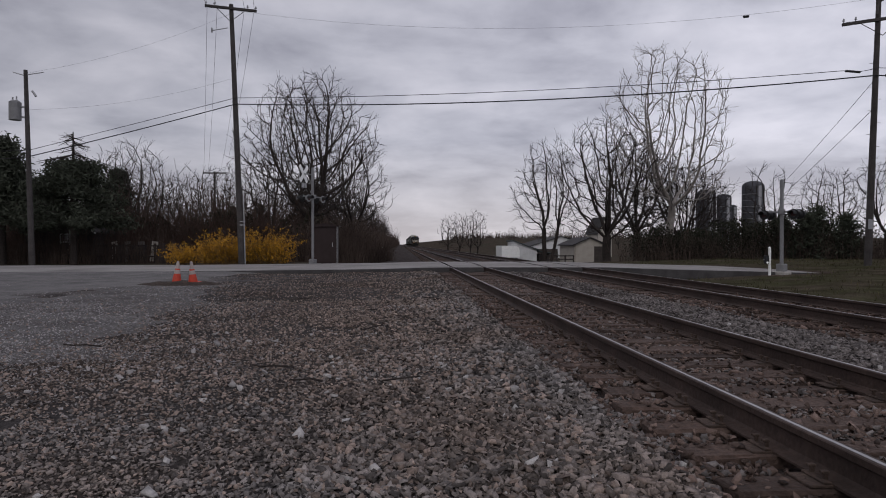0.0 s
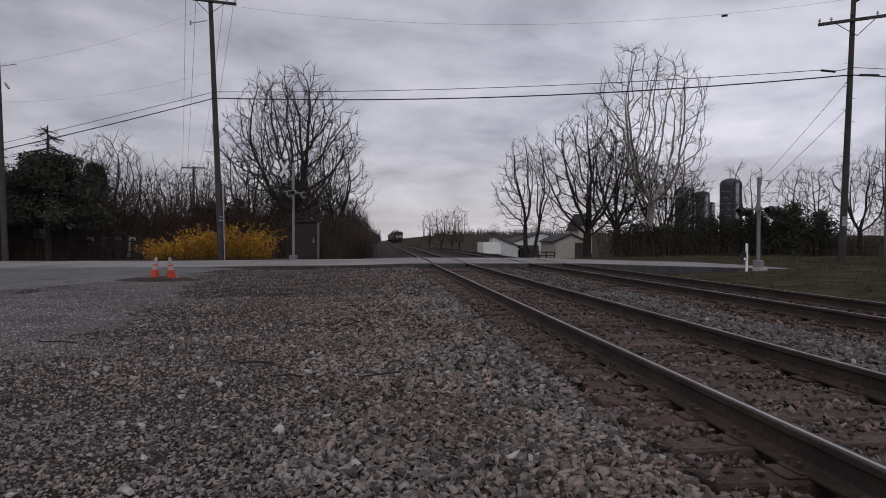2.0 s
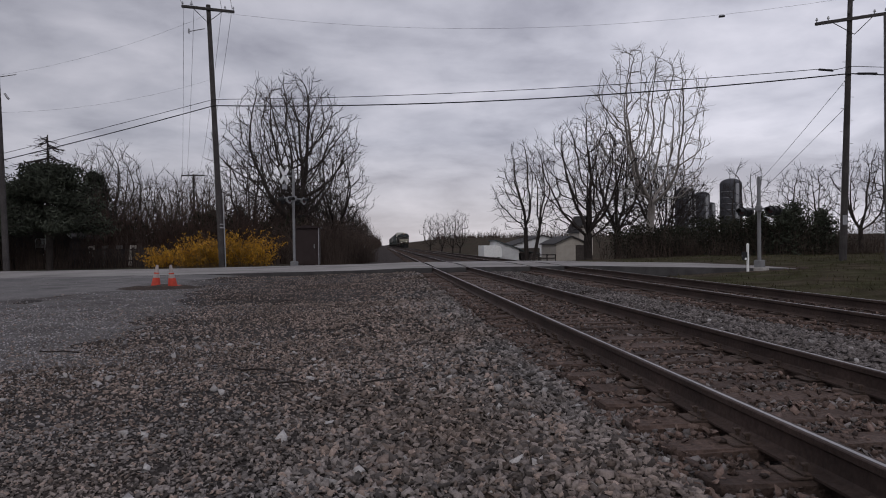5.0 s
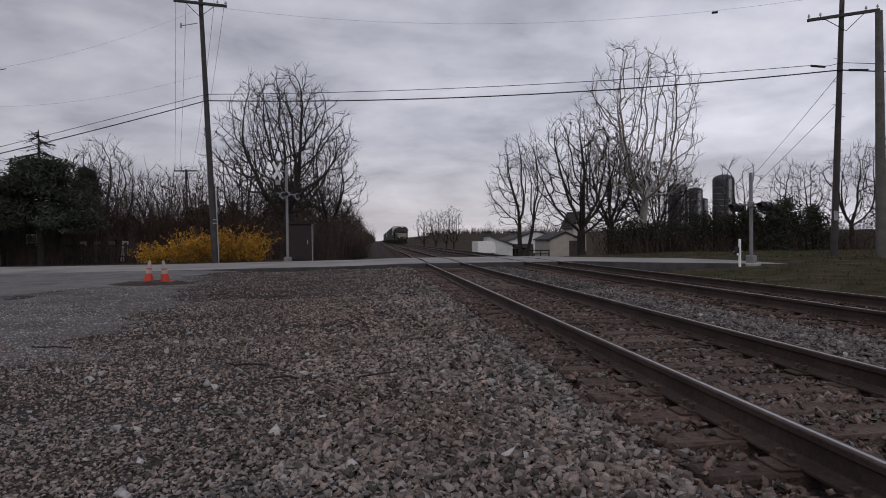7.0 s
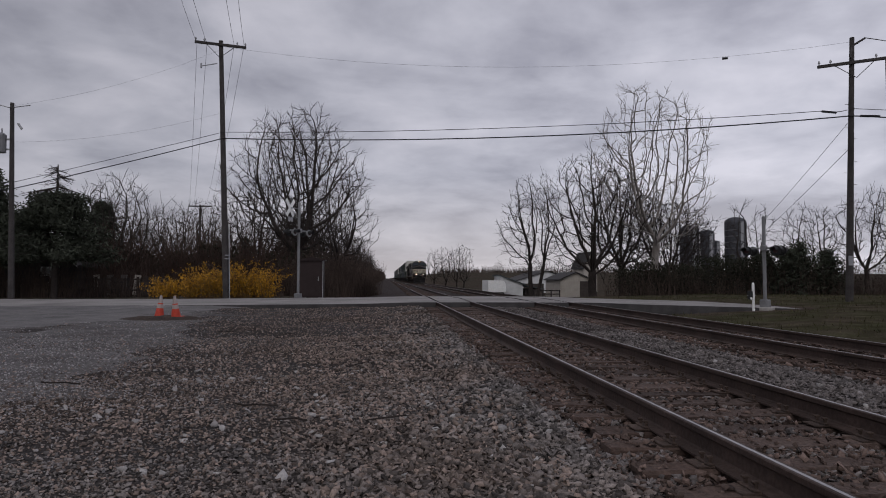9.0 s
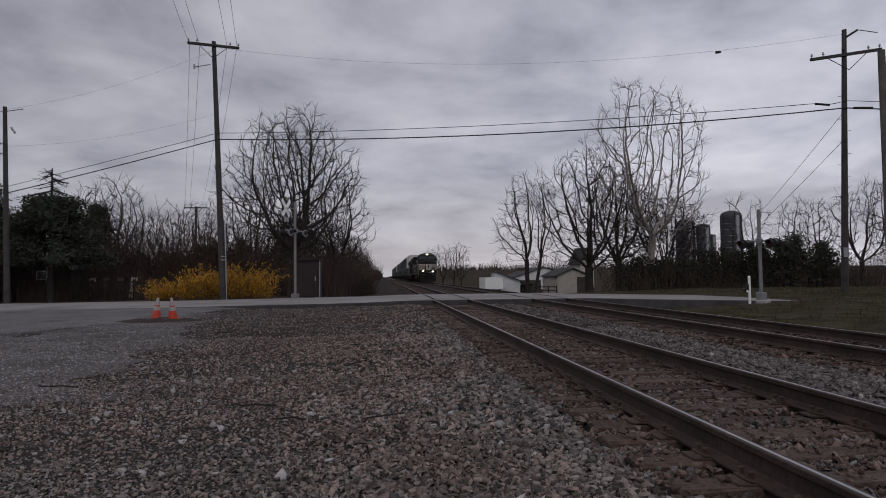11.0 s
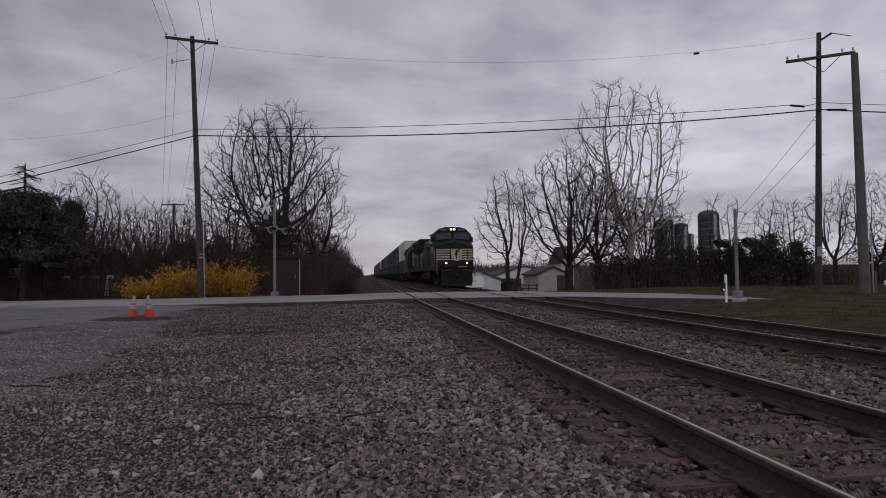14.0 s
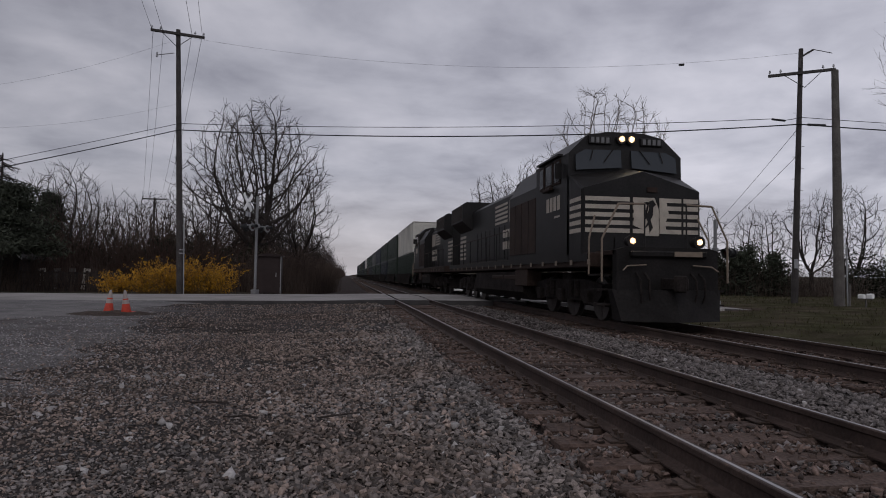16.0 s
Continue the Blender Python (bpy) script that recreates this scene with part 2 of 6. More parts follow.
def wave(X, Y, s, seed):
    r = np.random.RandomState(seed)
    z = np.zeros_like(X, dtype=float)
    for k in range(7):
        a, f = r.uniform(0, 6.28), s * (1.0 + 0.6 * k)
        z += np.sin(f * (X * np.cos(a) + Y * np.sin(a)) + r.uniform(0, 6.28)) / (1 + k)
    return z / 2.2


def step(v, a, b):
    t = np.clip((v - a) / (b - a), 0, 1)
    return t * t * (3 - 2 * t)


def bed(X, Y):
    """Height of the ballast and gravel."""
    prof = np.interp(X, [-30, -4, 0.3, 1.35, 1.6, 4.2, 4.7, 5.3, 5.75, 8.4, 8.7, 9.8, 11, 40],
                     [-0.02, 0.0, 0.0, 0.075, TIE_Z - 0.075, TIE_Z - 0.075, 0.06, 0.06, TIE_Z - 0.075, TIE_Z - 0.075, 0.07, -0.12, -0.2, -0.1])
    prof = prof + step(Y, 20, 26.6) * step(-X, 3.5, 8) * 0.11 + step(Y, 23.5, 26.4) * step(X, -4.5, -1.5) * (1 - step(X, 0.8, 1.4)) * 0.07
    return prof + 0.015 * wave(X, Y, 2.3, 3) + 0.02 * step(-X, 0, 3) * wave(X, Y, 0.6, 5)


# ---- large structure ----
def far_ground(X, Y):
    side = np.interp(X, [-3000, -40, -6, -3, 0, 10, 11, 14.5, 22, 60, 3000], [-0.3, 0, 0, -0.1, -0.4, -0.4, -0.3, -0.08, 0.22, 0.2, 0])
    z = side - 0.16 * (1 - step(Y, 33, 36)) * step(-X, -1, 1)
    z = z - step(Y, 42, 72) * step(X, 9, 15) * (0.62 + side) * 1.0 - 0.4 * step(Y, 42, 72) * step(X, 9, 15)
    # a long rise of ploughed land beyond the farm
    z = z + step(Y, 140, 600) * step(X, 12, 62) * 8.0
    return z + 0.04 * wave(X, Y, 0.3, 2)


def grow(a, b, first, ratio):
    out, s = [a], first
    while out[-1] < b:
        out.append(out[-1] + s)
        s *= ratio
    return out


gx = [-v for v in grow(12, 3200, 2.0, 1.25)][::-1] + list(np.arange(-10, 32, 1.5)) + grow(32, 3200, 2.0, 1.25)
gy = [-v for v in grow(8, 800, 3.0, 1.5)][::-1] + list(np.arange(-6, 60, 1.5)) + grow(60, 4000, 2.0, 1.12)
tagged(grid_sheet("ground", np.array(gx), np.array(gy), far_ground, "field"), "dull brown winter field and rough ground", "ground", kind="structure")

# gravel lot and the ballast of both tracks
bx = np.concatenate([np.arange(-34, -8, 1.0), np.arange(-8, 10.6, 0.12)])
by = np.concatenate([np.arange(-6, 0, 0.5), np.arange(0, 26.8, 0.12)])
split = int(np.searchsorted(bx, 1.45))
tagged(grid_sheet("gravel_lot", bx[:split + 1], by, bed, "gravel"), "grey crushed gravel lot sloping up to ballast", "gravel", kind="structure")
tagged(grid_sheet("near_ballast_bed", bx[split:], by, bed, "ballast"), "rusty brown ballast bed under two tracks", "ballast", kind="structure")
bx2 = np.linspace(-2.5, 10.4, 60)
by2 = np.array(grow(36.0, 1500, 0.6, 1.07))


def far_bed(X, Y):
    return bed(X, Y) - step(1.2 - X, 0.2, 3.5) * 0.28


tagged(grid_sheet("ballast_bed", bx2, by2, far_bed, "ballast"), "brown-grey ballast bed of two tracks", "ballast", kind="structure")

ROAD_TURN = math.tan(radians(-5.0))


def road_z(X):
    return np.interp(X, [-120, -12, -1, 1.2, 8.8, 11, 18, 60], [0.0, 0.10, 0.2, RAIL_Z - 0.006, RAIL_Z - 0.006, 0.19, 0.02, -0.1])


def road_strip(name, x0, x1, ya, yb, mat, label, raise_by=0.0):
    n = max(2, int((x1 - x0) / 0.5))
    bm = bmesh.new()
    rows = []
    for i in range(n + 1):
        x = x0 + (x1 - x0) * i / n
        z = float(road_z(x)) + raise_by
        sh = (x - 5) * ROAD_TURN if x > 5 else (x - 5) * -0.01
        rows.append([bm.verts.new(p) for p in ((x, ya + sh, z - 0.4), (x, ya + sh, z), (x, (ya + yb) / 2 + sh, z + 0.03), (x, yb + sh, z), (x, yb + sh, z - 0.4))])
    for a, b in zip(rows, rows[1:]):
        for k in range(4):
            bm.faces.new((a[k], b[k], b[k + 1], a[k + 1]))
    bmesh.ops.recalc_face_normals(bm, faces=bm.faces)
    # side faces get a darker colour that paints in the shade under the edge
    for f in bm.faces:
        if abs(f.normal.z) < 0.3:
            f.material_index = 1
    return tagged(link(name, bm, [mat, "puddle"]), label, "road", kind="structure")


G = 0.7175
seams = [(-70, TRACKS[0] - G - 0.085)] + [(TRACKS[0] - G + 0.07, TRACKS[0] + G - 0.07), (TRACKS[0] + G + 0.085, TRACKS[1] - G - 0.085),
         (TRACKS[1] - G + 0.07, TRACKS[1] + G - 0.07), (TRACKS[1] + G + 0.085, 70)]
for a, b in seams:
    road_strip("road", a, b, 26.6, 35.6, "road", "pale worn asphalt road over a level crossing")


# ---- railway tracks ----
RAIL_PROFILE = [(-0.075, -0.185), (0.075, -0.185), (0.075, -0.172), (0.02, -0.158), (0.009, -0.14), (0.009, -0.055), (0.034, -0.038), (0.036, -0.006),
                (0.031, 0.0), (0.012, 0.0012), (-0.012, 0.0012), (-0.031, 0.0), (-0.036, -0.006), (-0.034, -0.038), (-0.009, -0.055), (-0.009, -0.14), (-0.02, -0.158), (-0.075, -0.172)]


def rail(track, x, y0, y1):
    bm = prism(RAIL_PROFILE, y0, y1)
    for f in bm.faces:
        if f.normal.z > 0.7 and f.calc_center_median().z > 0.001:
            f.material_index = 1
    ob = part("rail", bm, ["rail_side", "rail_top"], track)
    ob.location = (x, 0, RAIL_Z)
    return ob


def tie_mesh(name, seed):
    r = random.Random(seed)
    bm = boxes((-1.3, 1.3, -0.115, 0.115, -0.16, 0.0), bevel=0.012)
    bmesh.ops.subdivide_edges(bm, edges=[e for e in bm.edges if abs(e.verts[0].co.x - e.verts[1].co.x) > 1], cuts=5)
    for v in bm.verts:
        v.co += Vector((r.uniform(-.01, .01), r.uniform(-.012, .012), r.uniform(-.01, .004)))
    me = bpy.data.meshes.new(name)
    bm.to_mesh(me)
    bm.free()
    me.materials.append(M["tie"])
    return me


tie_meshes = [tie_mesh("tie", k) for k in range(5)]
plate_bm = boxes((-0.19, 0.19, -0.09, 0.09, 0.0, 0.016), (-0.12, -0.078, -0.09, 0.09, 0.016, 0.03), (0.078, 0.12, -0.09, 0.09, 0.016, 0.03), bevel=0.004)
plate_mesh = bpy.data.meshes.new("tie_plate")
plate_bm.to_mesh(plate_mesh)
plate_bm.free()
plate_mesh.materials.append(M["plate"])
spike_bm = boxes((-0.01, 0.01, -0.01, 0.01, 0.0, 0.045), (-0.024, 0.016, -0.015, 0.015, 0.045, 0.06), bevel=0.003)
spike_mesh = bpy.data.meshes.new("spike")
spike_bm.to_mesh(spike_mesh)
spike_bm.free()
spike_mesh.materials.append(M["plate"])


def track_line(cx, far):
    t = thing("railway_track", (0, 0, 0), "steel rails on dark creosoted timber ties in ballast", "railway track", kind="structure")
    r = random.Random(int(cx * 10))
    for s in (-1, 1):
        rail(t, cx + s * (G + 0.036), -8, far)
    y, k = -4.0, 0
    while y < 26.3:
        ob = new("tie", tie_meshes[k % 5])
        ob.parent = t
        ob.matrix_basis = pose(cx + r.uniform(-.05, .05), y, TIE_Z + r.uniform(-.012, .006), 0, 0, r.uniform(-1.2, 1.2))
        if 0 < y < 14:
            for s in (-1, 1):
                p = new("tie_plate", plate_mesh)
                p.parent = t
                p.matrix_basis = pose(cx + s * (G + 0.036), y, TIE_Z - 0.004)
                if y < 9:
                    for q, sx in ((-0.05, -1), (0.05, 1), (0.05, -1)):
                        sp = new("spike", spike_mesh)
                        sp.parent = p
                        sp.matrix_basis = pose(sx * 0.088, q, 0.012, 0, 0, 180 if sx > 0 else 0)
        y += 0.5 + r.uniform(-.03, .03)
        k += 1
    vs, fs = [], []
    y = 36.5
    while y < 260:
        o = len(vs)
        a, b, z = cx - 1.3 + r.uniform(-.06, .06), cx + 1.3, TIE_Z + r.uniform(-.01, .01)
        vs += [(a, y - .115, z - .15), (b, y - .115, z - .15), (b, y + .115, z - .15), (a, y + .115, z - .15), (a, y - .115, z), (b, y - .115, z), (b, y + .115, z), (a, y + .115, z)]
        fs += [(o + 4, o + 5, o + 6, o + 7), (o, o + 1, o + 5, o + 4), (o + 1, o + 2, o + 6, o + 5), (o + 2, o + 3, o + 7, o + 6), (o + 3, o, o + 4, o + 7)]
        y += 0.52
    tagged(mesh_arrays("far_ties", vs, fs, "tie", t), kind="stuff")
    return t


for c in TRACKS:
    track_line(c, 1400)


# ---- poles and wires ----
def insulator(parent, x, y, z):
    bm = tubes(((x, y, z), (x, y, z + 0.10), 0.02), ((x, y, z + 0.08), (x, y, z + 0.14), 0.06, 0.045), ((x, y, z + 0.14), (x, y, z + 0.2), 0.045, 0.03))
    return part("insulator", bm, "galv", parent)


def utility_pole(x, y, z, h, lean, r, arm, arm_turn, mat="pole", arm_tilt=0.0, label="tall weathered timber utility pole with a crossarm"):
    """lean: metres by which the top stands to the right of the foot; arm: (length, depth below the top)."""
    t = thing("utility_pole", (x, y, z), label, "utility pole")
    part("shaft", tube(bmesh.new(), (0, 0, -0.3), (lean, 0, h), r, r * 0.62, 14), mat, t)
    if arm:
        L, down = arm
        m = pose(lean * (1 - down / h), 0, h - down, 0, 0, arm_turn) @ pose(0, 0, 0, 0, arm_tilt, 0)
        q = part("crossarm", box(bmesh.new(), -L / 2, L / 2, -0.20, -0.08, -0.07, 0.07, 0.01, m), mat, t)
        for s in (-1, 1):
            part("brace", tubes((m @ Vector((s * L * .28, -.2, -.06)), m @ Vector((0, -.16, -.75)), 0.018)), mat, t)
        for u in (-.48, -.32, .32, .48):
            p = m @ Vector((u * L, -.14, .07))
            insulator(t, *p)
    return t


def sag(a, b, drop, n=16):
    a, b = Vector(a), Vector(b)
    return [a.lerp(b, i / n) - Vector((0, 0, drop * 4 * (i / n) * (1 - i / n))) for i in range(n + 1)]


def wire(a, b, drop, r=0.012, label="thin black overhead wire between poles"):
    cu = bpy.data.curves.new("overhead_wire", "CURVE")
    cu.dimensions, cu.bevel_depth, cu.bevel_resolution = "3D", r, 1
    s = cu.splines.new("POLY")
    pts = sag(a, b, drop)
    s.points.add(len(pts) - 1)
    for p, q in zip(s.points, pts):
        p.co = (*q, 1)
    cu.materials.append(M["wire"])
    return tagged(new("overhead_wire", cu), label, "wire", group="overhead wires")


def ground_at(x, y):
    return float(far_ground(np.array([x], float), np.array([y], float))[0])


# rough grass verge beside the second track, worn driveway on the lot's far side
vx, vy = np.arange(10.0, 46, 0.4), np.arange(-6, 44, 0.4)


def verge(X, Y):
    z = far_ground(X, Y) + 0.05 + 0.05 * wave(X, Y, 1.1, 8)
    mid = 31.1 + (X - 5) * ROAD_TURN
    return z - 0.35 * step(5.6 - np.abs(Y - mid), 0.0, 1.2) * (1 - step(X, 16, 19))


tagged(grid_sheet("verge", vx, vy, verge, "grass"), "patchy green and brown rough grass verge", "grass", kind="structure")


def drive(X, Y):
    edge = np.minimum(np.minimum(Y - 14.5 - 1.2 * wave(X, Y, 0.5, 11), -5.6 - X - 0.3 * (26 - Y) + 0.8 * wave(X, Y, 0.7, 12) + 0.5 * wave(X, Y, 3.0, 13)), 2.0)
    return bed(X, Y) - 0.03 + 0.05 * step(edge, -0.5, 0.8)


def lot_fines(X, Y):
    edge = np.minimum(-2.7 - X - 0.16 * (Y - 6) - 0.8 * wave(X, Y, 0.7, 14) - 0.5 * wave(X, Y, 2.1, 15), Y - 6.5 - 0.8 * wave(X, Y, 0.9, 16))
    return bed(X, Y) - 0.012 + 0.016 * step(edge, -0.4, 0.5)


tagged(grid_sheet("lot_fines", np.arange(-20, -1.5, 0.2), np.arange(5.5, 25.0, 0.2), lot_fines, "fines"), "pale blue-grey fine gravel spread over the lot", "gravel", kind="structure")
tagged(grid_sheet("driveway", np.arange(-34, -4, 0.4), np.arange(12, 26.55, 0.3), drive, "asphalt"), "worn grey asphalt driveway edge beside the road", "driveway", kind="structure")


# ---- poles and wires of this place ----
POLE_L = utility_pole(-8.92, 36.4, 0.0, 14.75, -0.58, 0.19, (2.78, 0.27), 8, arm_tilt=2.3, label="tall dark timber utility pole with one crossarm beside the road")
part("band", tubes(((-0.03, 0, 2.3), (-0.03, 0, 2.36), 0.197)), "galv", POLE_L)
part("band", tubes(((-0.03, 0, 2.5), (-0.03, 0, 2.55), 0.197)), "galv", POLE_L)
part("conduit", tubes(((0.2, -0.12, 0.0), (0.1, -0.14, 4.2), 0.03)), "galv", POLE_L)
part("cutout", tubes(((-0.75, -0.1, 13.4), (-1.5, -0.5, 13.1), 0.025), ((-1.5, -0.5, 13.0), (-1.5, -0.5, 13.25), 0.05)), "galv", POLE_L)

POLE_L2 = utility_pole(-20.1, 36.0, 0.0, 10.75, -0.3, 0.16, None, 0, label="timber utility pole carrying a grey transformer")
tr = part("transformer", tubes(((-0.8, -0.1, 8.0), (-0.8, -0.1, 8.95), 0.3), ((-0.8, -0.1, 8.95), (-0.8, -0.1, 9.05), 0.31, 0.2), sides=14), "grey_paint", POLE_L2, "grey cylindrical pole transformer", smooth=False)
part("bushing", tubes(((-0.72, -0.1, 9.0), (-0.72, -0.1, 9.3), 0.04), ((-0.92, -0.1, 9.0), (-0.92, -0.1, 9.25), 0.04)), "galv", tr)
for z in (8.7, 8.15):
    part("bracket", boxes((-0.55, -0.2, -0.05, 0.05, z, z + 0.08)), "galv", POLE_L2)
part("bracket", tubes(((-0.25, 0, 10.5), (0.7, -0.1, 10.62), 0.025)), "galv", POLE_L2)
part("bracket", tubes(((-0.3, 0, 10.45), (-0.9, -0.1, 10.6), 0.025)), "galv", POLE_L2)
part("cutout", tubes(((0.1, -0.1, 9.6), (0.3, -0.1, 9.3), 0.06)), "galv", POLE_L2)

FAR_POLE = utility_pole(-21.5, 75.0, 0.0, 9.7, 0.0, 0.17, (2.6, 0.2), 0, label="distant timber utility pole with a crossarm")

POLE_R = utility_pole(21.7, 28.0, 0.2, 12.7, 0.5, 0.17, (3.55, 1.25), -3, arm_tilt=-8.5, label="dark timber utility pole with a tilted crossarm and climbing steps")
part("cutout", tubes(((0.5, 0, 12.3), (0.15, -0.3, 11.6), 0.05), ((0.5, 0, 12.3), (0.95, -0.3, 12.6), 0.05), ((0.95, -0.3, 12.6), (1.9, -0.4, 12.45), 0.02)), "pole", POLE_R)
for k in range(12):
    z = 3.4 + 0.55 * k
    part("step", tubes(((0.5 * z / 12.7 - (0.32 if k % 2 else 0), 0, z), (0.5 * z / 12.7 + (0 if k % 2 else 0.32), 0, z), 0.012), sides=5), "galv", POLE_R)
part("sign", boxes((-0.11, 0.11, -0.185, -0.17, 1.75, 2.2)), "galv", POLE_R)

BARE = utility_pole(21.6, 25.0, 0.2, 10.6, -0.1, 0.23, None, 0, "pale_pole", label="bare grey timber pole with no crossarm")
part("conduit", tubes(((0.26, -0.16, -0.1), (0.24, -0.16, 2.7), 0.035)), "galv", BARE)
part("stub", boxes((0.28, 0.36, -0.24, -0.16, -0.1, 1.0)), "pale_pole", BARE)

TOP_L, TOP_R = Vector((-9.5, 36.3, 14.4)), Vector((22.2, 28.0, 12.7))
AT_L, AT_R = Vector((-9.24, 36.25, 9.12)), Vector((21.98, 27.85, 9.06))
wire(AT_L, AT_R, 0.48, 0.03, "thick black telephone cable slung between poles")
wire(AT_L + Vector((0, 0, 0.35)), AT_R + Vector((-1.6, 0, 0.18)), 0.3, 0.016)
wire(AT_R + Vector((-1.6, 0, 0.18)), AT_R + Vector((0, 0, 0.35)), 0.1, 0.016)
wire(AT_L, (-20.1, 35.9, 6.05), 0.05, 0.026, "thick black telephone cable slung between poles")
wire(AT_L + Vector((0, 0, 0.35)), (-20.1, 35.9, 6.4), 0.02, 0.014)
wire((-20.1, 35.9, 6.0), (-48, 46, 7.6), 0.5, 0.024)
wire((-20.1, 35.9, 6.4), (-48, 46, 8.4), 0.5, 0.014)
wire(TOP_L, TOP_R, 1.22, 0.0045)
wire((-9.5, 36.3, 14.2), (-20.3, 36, 10.6), 0.4, 0.0035)
wire((-9.3, 36.3, 10.6), (-20.2, 36, 8.6), 0.4, 0.0035)
wire(AT_R, AT_R + Vector((42, -4, 1.5)), 0.9, 0.03, "thick black telephone cable slung between poles")
wire(AT_R + Vector((0, 0, 0.35)), AT_R + Vector((42, -4, 2.0)), 0.9, 0.014)
wire(AT_R + Vector((0, 0, -0.1)), (39.8, 70.0, 4.2), 0.3, 0.012, "thin service wire running down from a pole")
wire(AT_R + Vector((-0.1, 0, -1.5)), (38.6, 70.0, 2.6), 0.3, 0.012, "thin service wire running down from a pole")
for s in (-1.3, -0.75, 0.75, 1.3):
    a = Vector((-9.48 + s, 36.25, 14.5))
    wire(a, (-21.5 + s * 0.92, 74.9, 9.75), 1.0, 0.009)
    wire(a, (-3.5 + s * 0.95, 4.0, 15.2), 0.9, 0.009)
for a, b, q in (((22.4, 27.83, 9.06), (23.3, 27.75, 9.05), 0.06), ((20.5, 27.88, 9.24), (21.2, 27.88, 9.20), 0.055)):
    tagged(link("cable_splice", tubes((a, b, q), sides=8), "black"), "black sleeve splice on an overhead cable", "cable splice", group="cable splices")
tagged(link("wire_marker", tubes(((16.5, 29.5, 12.21), (16.75, 29.43, 12.22), 0.06), sides=8), "black"), "small dark marker clipped on a thin wire", "wire marker")


# ---- level-crossing signals ----
def lamp_head(parent, x, y, z, face, shell="black"):
    """A round flasher: backboard, hood and red lens; face: +1 looks away, -1 looks back."""
    h = part("flasher", tubes(((x, y, z), (x, y + face * 0.03, z), 0.21), ((x, y - face * 0.16, z), (x, y, z), 0.1, 0.14), sides=18), shell, parent, "round flashing light unit")
    bm = bmesh.new()
    tube(bm, (x, y + face * 0.03, z + 0.01), (x, y + face * 0.30, z + 0.03), 0.145, 0.13, 14, caps=False)
    bmesh.ops.delete(bm, geom=[v for v in bm.verts if v.co.z < z - 0.06], context="VERTS")
    bmesh.ops.solidify(bm, geom=bm.faces, thickness=0.008)
    part("hood", bm, "black", h)
    part("lens", tubes(((x, y + face * 0.03, z), (x, y + face * 0.05, z), 0.11), sides=16), "red_lens", h)


def crossing_signal(x, y, z, h, cross_x, turn, label, lamps_z, shell="black"):
    t = thing("crossing_signal", (x, y, z), label, "railway signal", turn=turn)
    part("base", boxes((-0.28, 0.28, -0.28, 0.28, -0.3, 0.10), bevel=0.03), "concrete", t)
    part("socket", boxes((-0.17, 0.17, -0.17, 0.17, 0.08, 0.42), bevel=0.03), "grey_paint", t)
    part("mast", tubes(((0, 0, 0.1), (0, 0, h), 0.075), ((0, 0, h), (0, 0, h + 0.05), 0.085, 0.03), sides=14), "grey_paint", t)
    if cross_x is not None:
        # crossbuck boards, turned to the road
        for s in (-1, 1):
            m = pose(cross_x, 0.12 + 0.02 * s, h - 0.35, 0, 0, 11) @ pose(0, 0, 0, 0, s * 47, 0)
            part("crossbuck_board", box(bmesh.new(), -0.61, 0.61, -0.01, 0.01, -0.115, 0.115, 0.004, m), "white_paint", t, "white reflective crossbuck board")
        part("sign_arm", tubes(((0, 0, h - 0.35), (cross_x, 0.1, h - 0.35), 0.03)), "grey_paint", t)
        part("track_sign", boxes((cross_x - 0.2, cross_x - 0.02, 0.08, 0.1, h - 1.12, h - 0.85), (cross_x + 0.03, cross_x + 0.2, 0.08, 0.1, h - 1.12, h - 0.85)), "galv", t)
    part("crossarm", tubes(((-0.75, 0, lamps_z), (0.75, 0, lamps_z), 0.04)), "grey_paint", t)
    part("junction_box", boxes((-0.11, 0.11, -0.15, 0.09, lamps_z - 0.12, lamps_z + 0.12), bevel=0.02), "grey_paint", t)
    for s in (-0.62, 0.62):
        lamp_head(t, s, 0.22, lamps_z - 0.12, 1)
        lamp_head(t, s, -0.22, lamps_z - 0.12, -1, shell)
    return t


crossing_signal(-4.95, 36.2, -0.02, 5.55, -0.62, 58, "grey crossing signal mast with white crossbuck and flashers", 3.95, "grey_paint")
crossing_signal(16.1, 25.7, 0.0, 3.95, None, -60, "grey crossing signal mast with black flasher heads seen from behind", 2.62)

bung = thing("signal_bungalow", (-4.45, 38.6, 0.0), "dark brown metal signal equipment cabinet by the track", "signal cabinet")
part("body", boxes((-0.68, 0.68, -0.55, 0.55, 0.12, 2.3), bevel=0.02), "bungalow", bung)
part("roof", prism([(-0.8, 2.3), (0.8, 2.3), (0.8, 2.36), (0.0, 2.5), (-0.8, 2.36)], -0.68, 0.68), "bungalow", bung)
part("door", boxes((-0.55, 0.55, -0.57, -0.55, 0.2, 2.2), bevel=0.006), "bungalow", bung)
part("handle", boxes((0.4, 0.44, -0.61, -0.57, 1.1, 1.35)), "galv", bung)
part("foot", boxes((-0.6, -0.4, -0.5, 0.5, -0.1, 0.12)), "concrete", bung)
part("foot", boxes((0.4, 0.6, -0.5, 0.5, -0.1, 0.12)), "concrete", bung)
part("corner_trim", boxes((0.66, 0.70, -0.57, -0.53, 0.12, 2.3)), "galv", bung)

